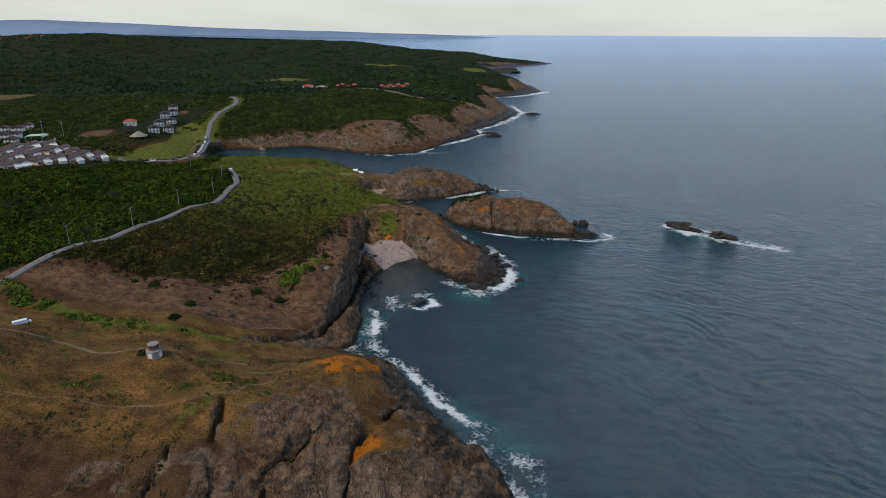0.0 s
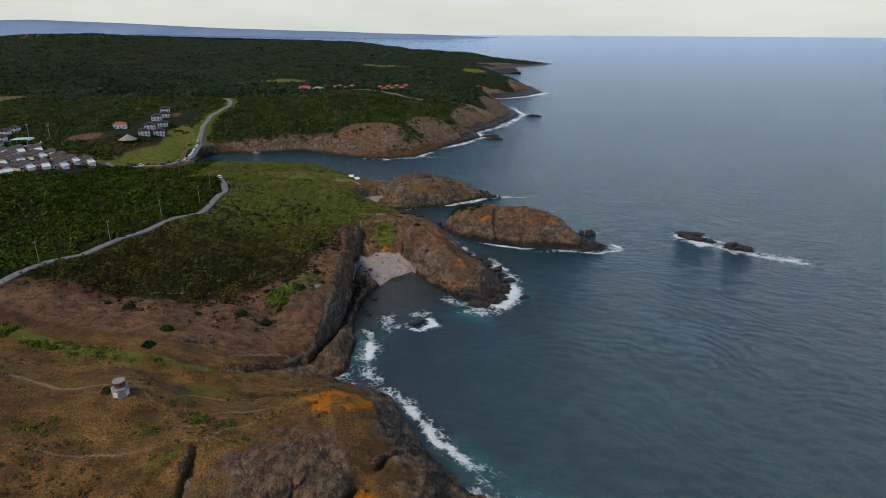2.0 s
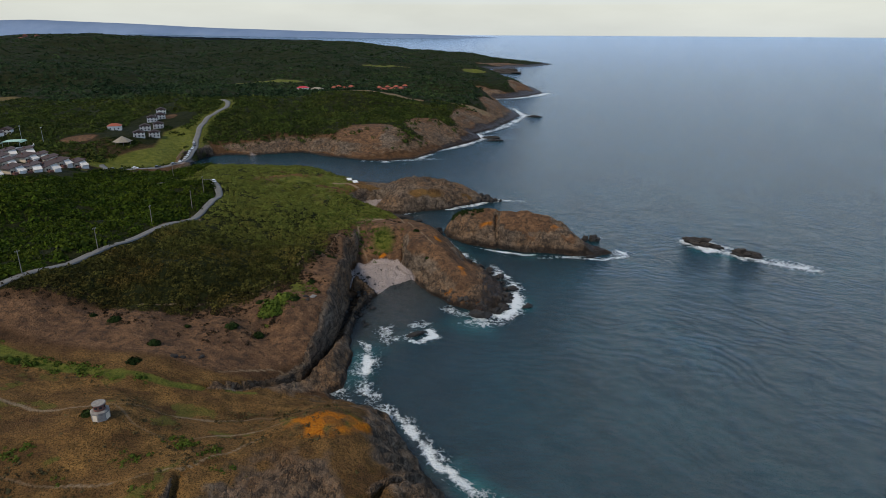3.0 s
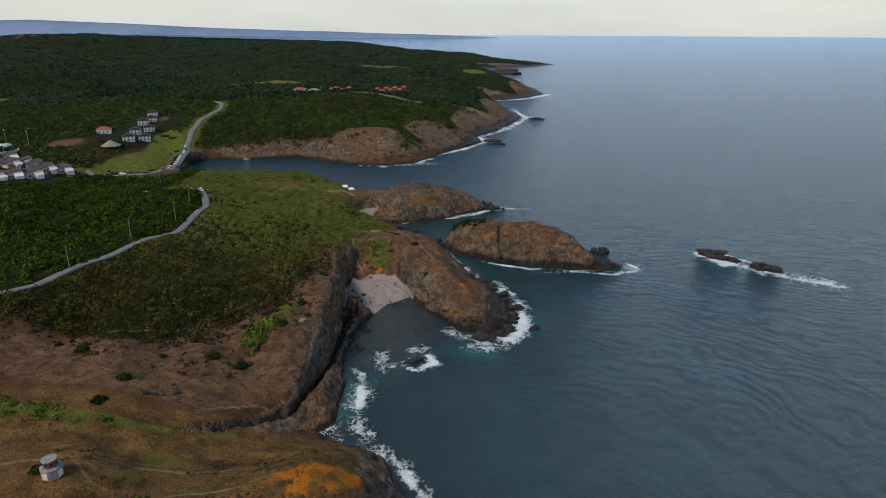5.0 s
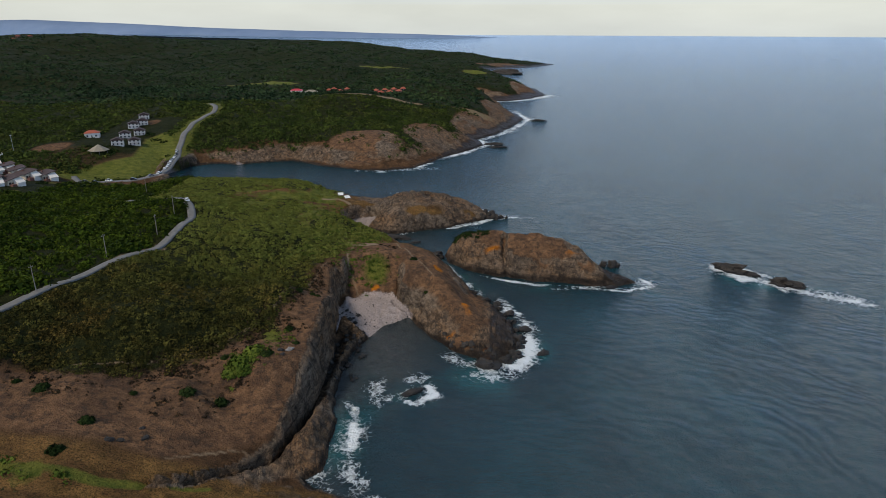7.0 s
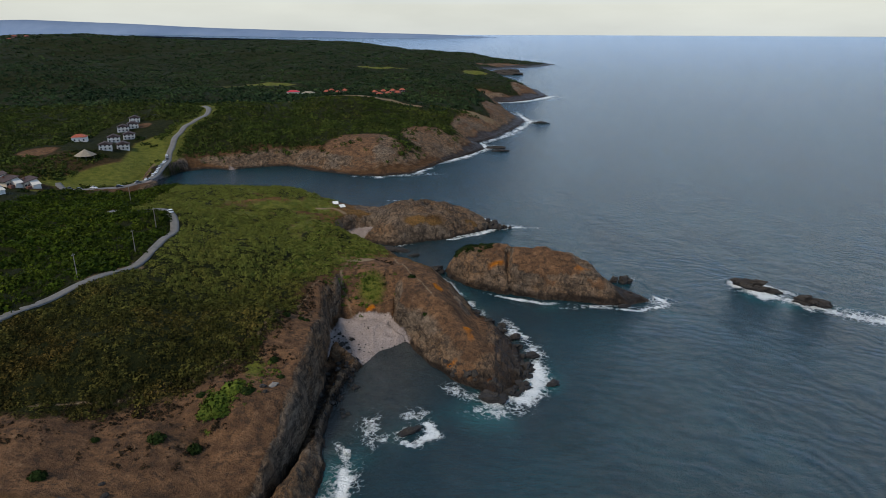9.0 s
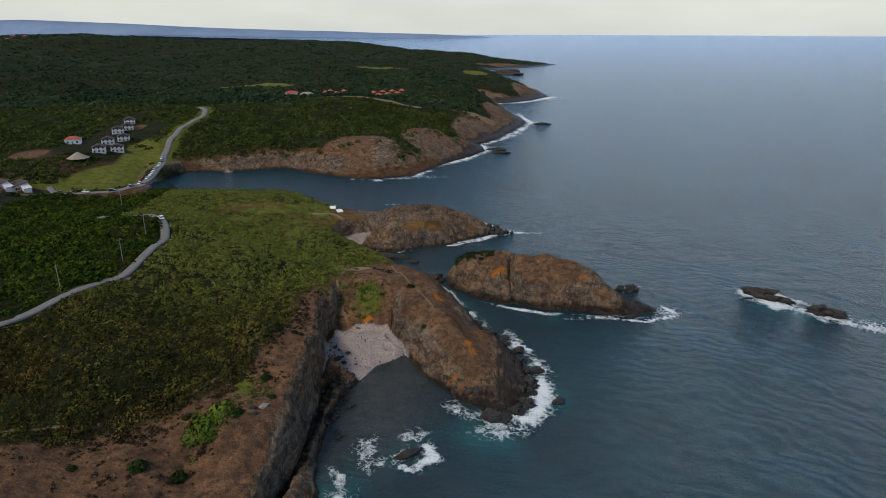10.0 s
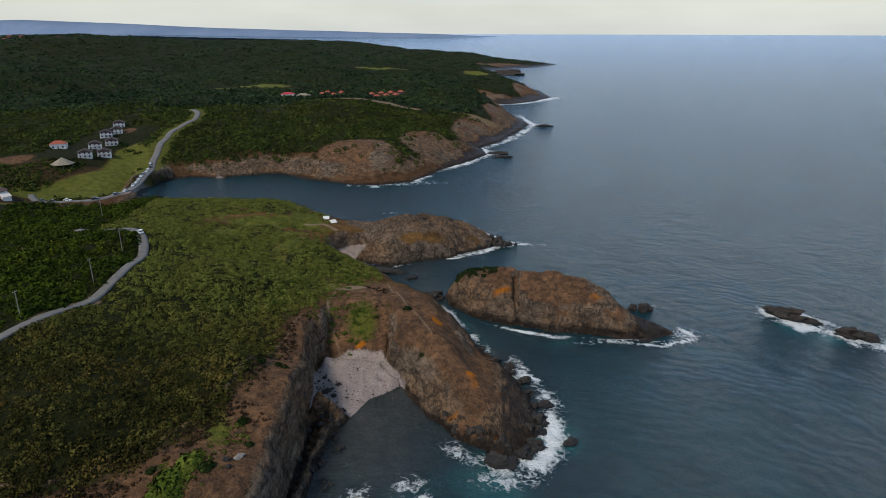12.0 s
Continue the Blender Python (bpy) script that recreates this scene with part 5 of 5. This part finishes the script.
model = holiday_house("cream holiday house with grey-brown tiled roof")
model.scale = (1.2, 1.2, 1.1)
SPOTS_A = [(-257.2, 468.5), (-265.7, 463.0), (-262.8, 428.8), (-270.6, 420.7), (-276.8, 408.9), (-285.4, 474.8), (-291.1, 466.7), (-291.2, 446.5), (-297.4, 436.3),
           (-292.9, 416.7), (-311.9, 480.5), (-318.5, 470.6), (-316.0, 452.6), (-303.0, 487.2), (-256.1, 432.5), (-303.9, 459.3), (-274.9, 468.7), (-279.7, 403.2)]
for i, (px, py) in enumerate(SPOTS_A):
    m = pose(px, py, top(px, py), 0, 0, 58 + 14 * math.sin(i * 2.3))
    if i == 0:
        model.matrix_basis = m @ Matrix.Diagonal((1.2, 1.2, 1.1, 1))
    else:
        copy_thing(model, m)


def row_house(label, group, tiles=M_SLATE):
    """A two-storey white house with a deep balcony front."""
    house = tagged(empty("row_house", 0, 0, 0), label, "house", group)
    wall = part("wall", box(bmesh.new(), 0, 0, -2.5, 10.0, 6.5, 7.6), M_WHITE, house)
    windows(wall, (-3.4, 0.0, 3.4), 0.6, -3.27, 1.3, 1.5)
    windows(wall, (-3.4, 0.0, 3.4), 3.2, -3.27, 1.3, 1.3)
    part("roof", prism(bmesh.new(), [(-5.8, 4.9), (0, 7.4), (5.8, 4.9), (5.8, 4.7), (-5.8, 4.7)], -4.6, 4.2), tiles, house, "dark tiled gable roof")
    balcony = part("balcony", box(bmesh.new(), 0, -3.9, 2.55, 10.0, 1.3, 0.22), M_WHITE, house)
    part("parapet", box(bmesh.new(), 0, -4.5, 2.77, 10.0, 0.12, 0.8), M_WHITE, balcony)
    for u in (-5.0, -1.7, 1.7, 5.0):
        part("post", box(bmesh.new(), u, -4.45, -0.6, 0.25, 0.25, 3.2), M_WHITE, house)
    return house


rows = row_house("white two-storey terrace house with dark roof", "terrace houses above the meadow")
SPOTS_B = [(-274.8, 654.4), (-266.9, 633.1), (-270.9, 623.8), (-261.5, 587.5), (-256.3, 602.4), (-254.1, 559.2), (-247.0, 571.7)]
for i, (px, py) in enumerate(SPOTS_B):
    m = pose(px, py, top(px, py), 0, 0, 22)
    if i == 0:
        rows.matrix_basis = m @ Matrix.Diagonal((0.85, 0.85, 0.82, 1))
    else:
        copy_thing(rows, m)
SPOTS_C = [(-377.3, 547.8), (-366.6, 549.3), (-358.8, 518.0), (-353.0, 523.4), (-341.6, 501.0), (-367.4, 563.3)]
for px, py in SPOTS_C:
    tagged(copy_thing(rows, pose(px, py, top(px, py), 0, 0, 8)), "grey-white terrace house with dark roof", group="terrace houses behind the green hall")


def cottage(name, label, tiles, w=9.0, deep=7.0, tall=3.4, walls=M_WHITE):
    house = tagged(empty(name, 0, 0, 0), label, "house")
    wall = part("wall", box(bmesh.new(), 0, 0, -1.5, w, deep, tall + 1.5), walls, house)
    windows(wall, (-w * 0.3, w * 0.3), 0.9, -deep / 2 - 0.02, 1.2, 1.3)
    part("door", box(bmesh.new(), 0, -deep / 2 - 0.03, 0, 1.0, 0.12, 2.05), M_WOOD, wall)
    bm = bmesh.new()
    e = 0.5
    base = [bm.verts.new((sx * (w / 2 + e), sy * (deep / 2 + e), tall)) for sx, sy in ((-1, -1), (1, -1), (1, 1), (-1, 1))]
    ridge = [bm.verts.new((-w * 0.2, 0, tall + 2.1)), bm.verts.new((w * 0.2, 0, tall + 2.1))]
    for q in ((base[0], base[1], ridge[1], ridge[0]), (base[2], base[3], ridge[0], ridge[1]), (base[1], base[2], ridge[1]), (base[3], base[0], ridge[0]), (base[3], base[2], base[1], base[0])):
        bm.faces.new(q)
    part("roof", bm, tiles, house)
    return house


lone = cottage("house", "white house with a red hipped roof", M_REDROOF, 10.5, 8, 3.6)
lx, ly = (-284.4, 580.3)
lone.matrix_basis = pose(lx, ly, top(lx, ly), 0, 0, 20)

pav = tagged(empty("thatched_pavilion", 0, 0, 0), "open pavilion with a grey pyramid roof", "pavilion")
part("roof", tube(bmesh.new(), 0, 0, 2.2, 7.6, 0.4, 4.2, 6), M_THATCH, pav)
for i in range(6):
    a = radians(60 * i)
    part("post", tube(bmesh.new(), 6.2 * math.cos(a), 6.2 * math.sin(a), -0.6, 0.14, 0.12, 3.4, 6), M_WOOD, pav)
lx, ly = (-256.7, 534.9)
pav.matrix_basis = pose(lx, ly, top(lx, ly))

hall = tagged(empty("open_hall", 0, 0, 0), "hall with a pale green canopy and round white wall", "hall")
part("canopy", prism(bmesh.new(), [(-7, 4.4), (-6, 5.6), (6, 5.9), (7.5, 4.8), (7.3, 4.6), (6, 5.6), (-6, 5.3), (-6.8, 4.2)], -5.5, 5.5), M_MINT, hall)
for sx in (-6, 6):
    for sy in (-5, 5):
        part("column", tube(bmesh.new(), sx, sy, -1, 0.2, 0.2, 6.2, 8), M_STEEL, hall)
bm = bmesh.new()
ring = []
for i in range(19):
    a = radians(-110 + 150 * i / 18)
    ring.append([bm.verts.new((rr * math.cos(a) + 1, rr * math.sin(a), zz)) for rr, zz in ((12, -2), (12, 2.2), (11.6, 2.2), (11.6, -2))])
for a, b in zip(ring, ring[1:]):
    for i in range(4):
        bm.faces.new((a[i], a[(i + 1) % 4], b[(i + 1) % 4], b[i]))
bmesh.ops.recalc_face_normals(bm, faces=bm.faces)
part("round_wall", bm, M_WHITE, hall)
lx, ly = (-328.1, 511.3)
hall.matrix_basis = pose(lx, ly, top(lx, ly), 0, 0, 10)
for sx in (-8, 9):
    mast = tagged(empty("flood_mast", lx + sx, ly + 22, top(lx + sx, ly + 22)), "tall pale floodlight mast", "mast", "masts behind the hall")
    part("shaft", tube(bmesh.new(), 0, 0, -0.5, 0.2, 0.12, 13, 8), M_STEEL, mast)
    part("lamp_head", box(bmesh.new(), 0, 0, 12.4, 1.4, 0.4, 0.5), M_STEEL, mast)

barn = cottage("large_house", "long building with a bright crimson roof", M_CRIMSON, 15, 9, 3.2)
lx, ly = (-186.2, 892.0)
barn.matrix_basis = pose(lx, ly, top(lx, ly) + 0.2, 0, 0, 6)
shed = cottage("shed", "low grey shed with a pink-grey roof", M_THATCH, 15, 8, 2.6)
lx, ly = (-167.8, 892.4)
shed.matrix_basis = pose(lx, ly, top(lx, ly) + 0.2, 0, 0, -4)
cabin = cottage("cabin", "small camp cabin with a brown-red roof", M_REDROOF, 6, 5, 2.6, M_BRICK)
SPOTS_D = [(-148.3, 911.3), (-143.4, 921.3), (-131.5, 893.8), (-124.3, 909.9), (-72.9, 880.7), (-64.8, 854.1), (-61.6, 883.9), (-54.1, 861.7), (-74.0, 840.4), (-50.1, 884.4), (-82.4, 867.6)]
for i, (px, py) in enumerate(SPOTS_D):
    m = pose(px, py, top(px, py) + 0.4, 0, 0, 40 * math.sin(i * 1.7))
    if i == 0:
        cabin.matrix_basis = m
        tagged(cabin, group="cabins in the camp")
    else:
        copy_thing(cabin, m)

town = cottage("town_house", "far town house with a red-brown roof", M_REDROOF, 15, 11, 7.5, M_BRICK)
tagged(town, group="town houses on the far hill")
for i in range(16):
    px, py = -1880 + 47 * i + 22 * math.sin(i * 2.7), 2440 + 90 * math.sin(i * 1.9)
    m = pose(px, py, top(px, py) + 1.0, 0, 0, 35 * math.sin(i * 1.3))
    if i == 0:
        town.matrix_basis = m
    else:
        copy_thing(town, m)

# ---- a canvas shelter above the outer rocks ----
tent = tagged(empty("canvas_shelter", 0, 0, 0), "white canvas shelter above the rocky shore", "shelter")
part("sheet", prism(bmesh.new(), [(-2.4, 0.4), (2.4, 2.2), (2.4, 2.26), (-2.4, 0.46)], -2.6, 2.6), M_CANVAS, tent)
for sx, hh in ((-2.3, 0.45), (2.3, 2.2)):
    for sy in (-2.5, 2.5):
        part("pole", tube(bmesh.new(), sx, sy, -0.6, 0.06, 0.06, hh + 0.6, 6), M_STEEL, tent)
lx, ly = (-54.2, 412.1)
tent.matrix_basis = pose(lx, ly, top(lx, ly), 0, 0, 120) @ Matrix.Diagonal((0.6, 0.6, 0.5, 1))
tent_b = copy_thing(tent, pose(lx - 4.5, ly + 5.5, top(lx - 4.5, ly + 5.5), 0, 0, 100))
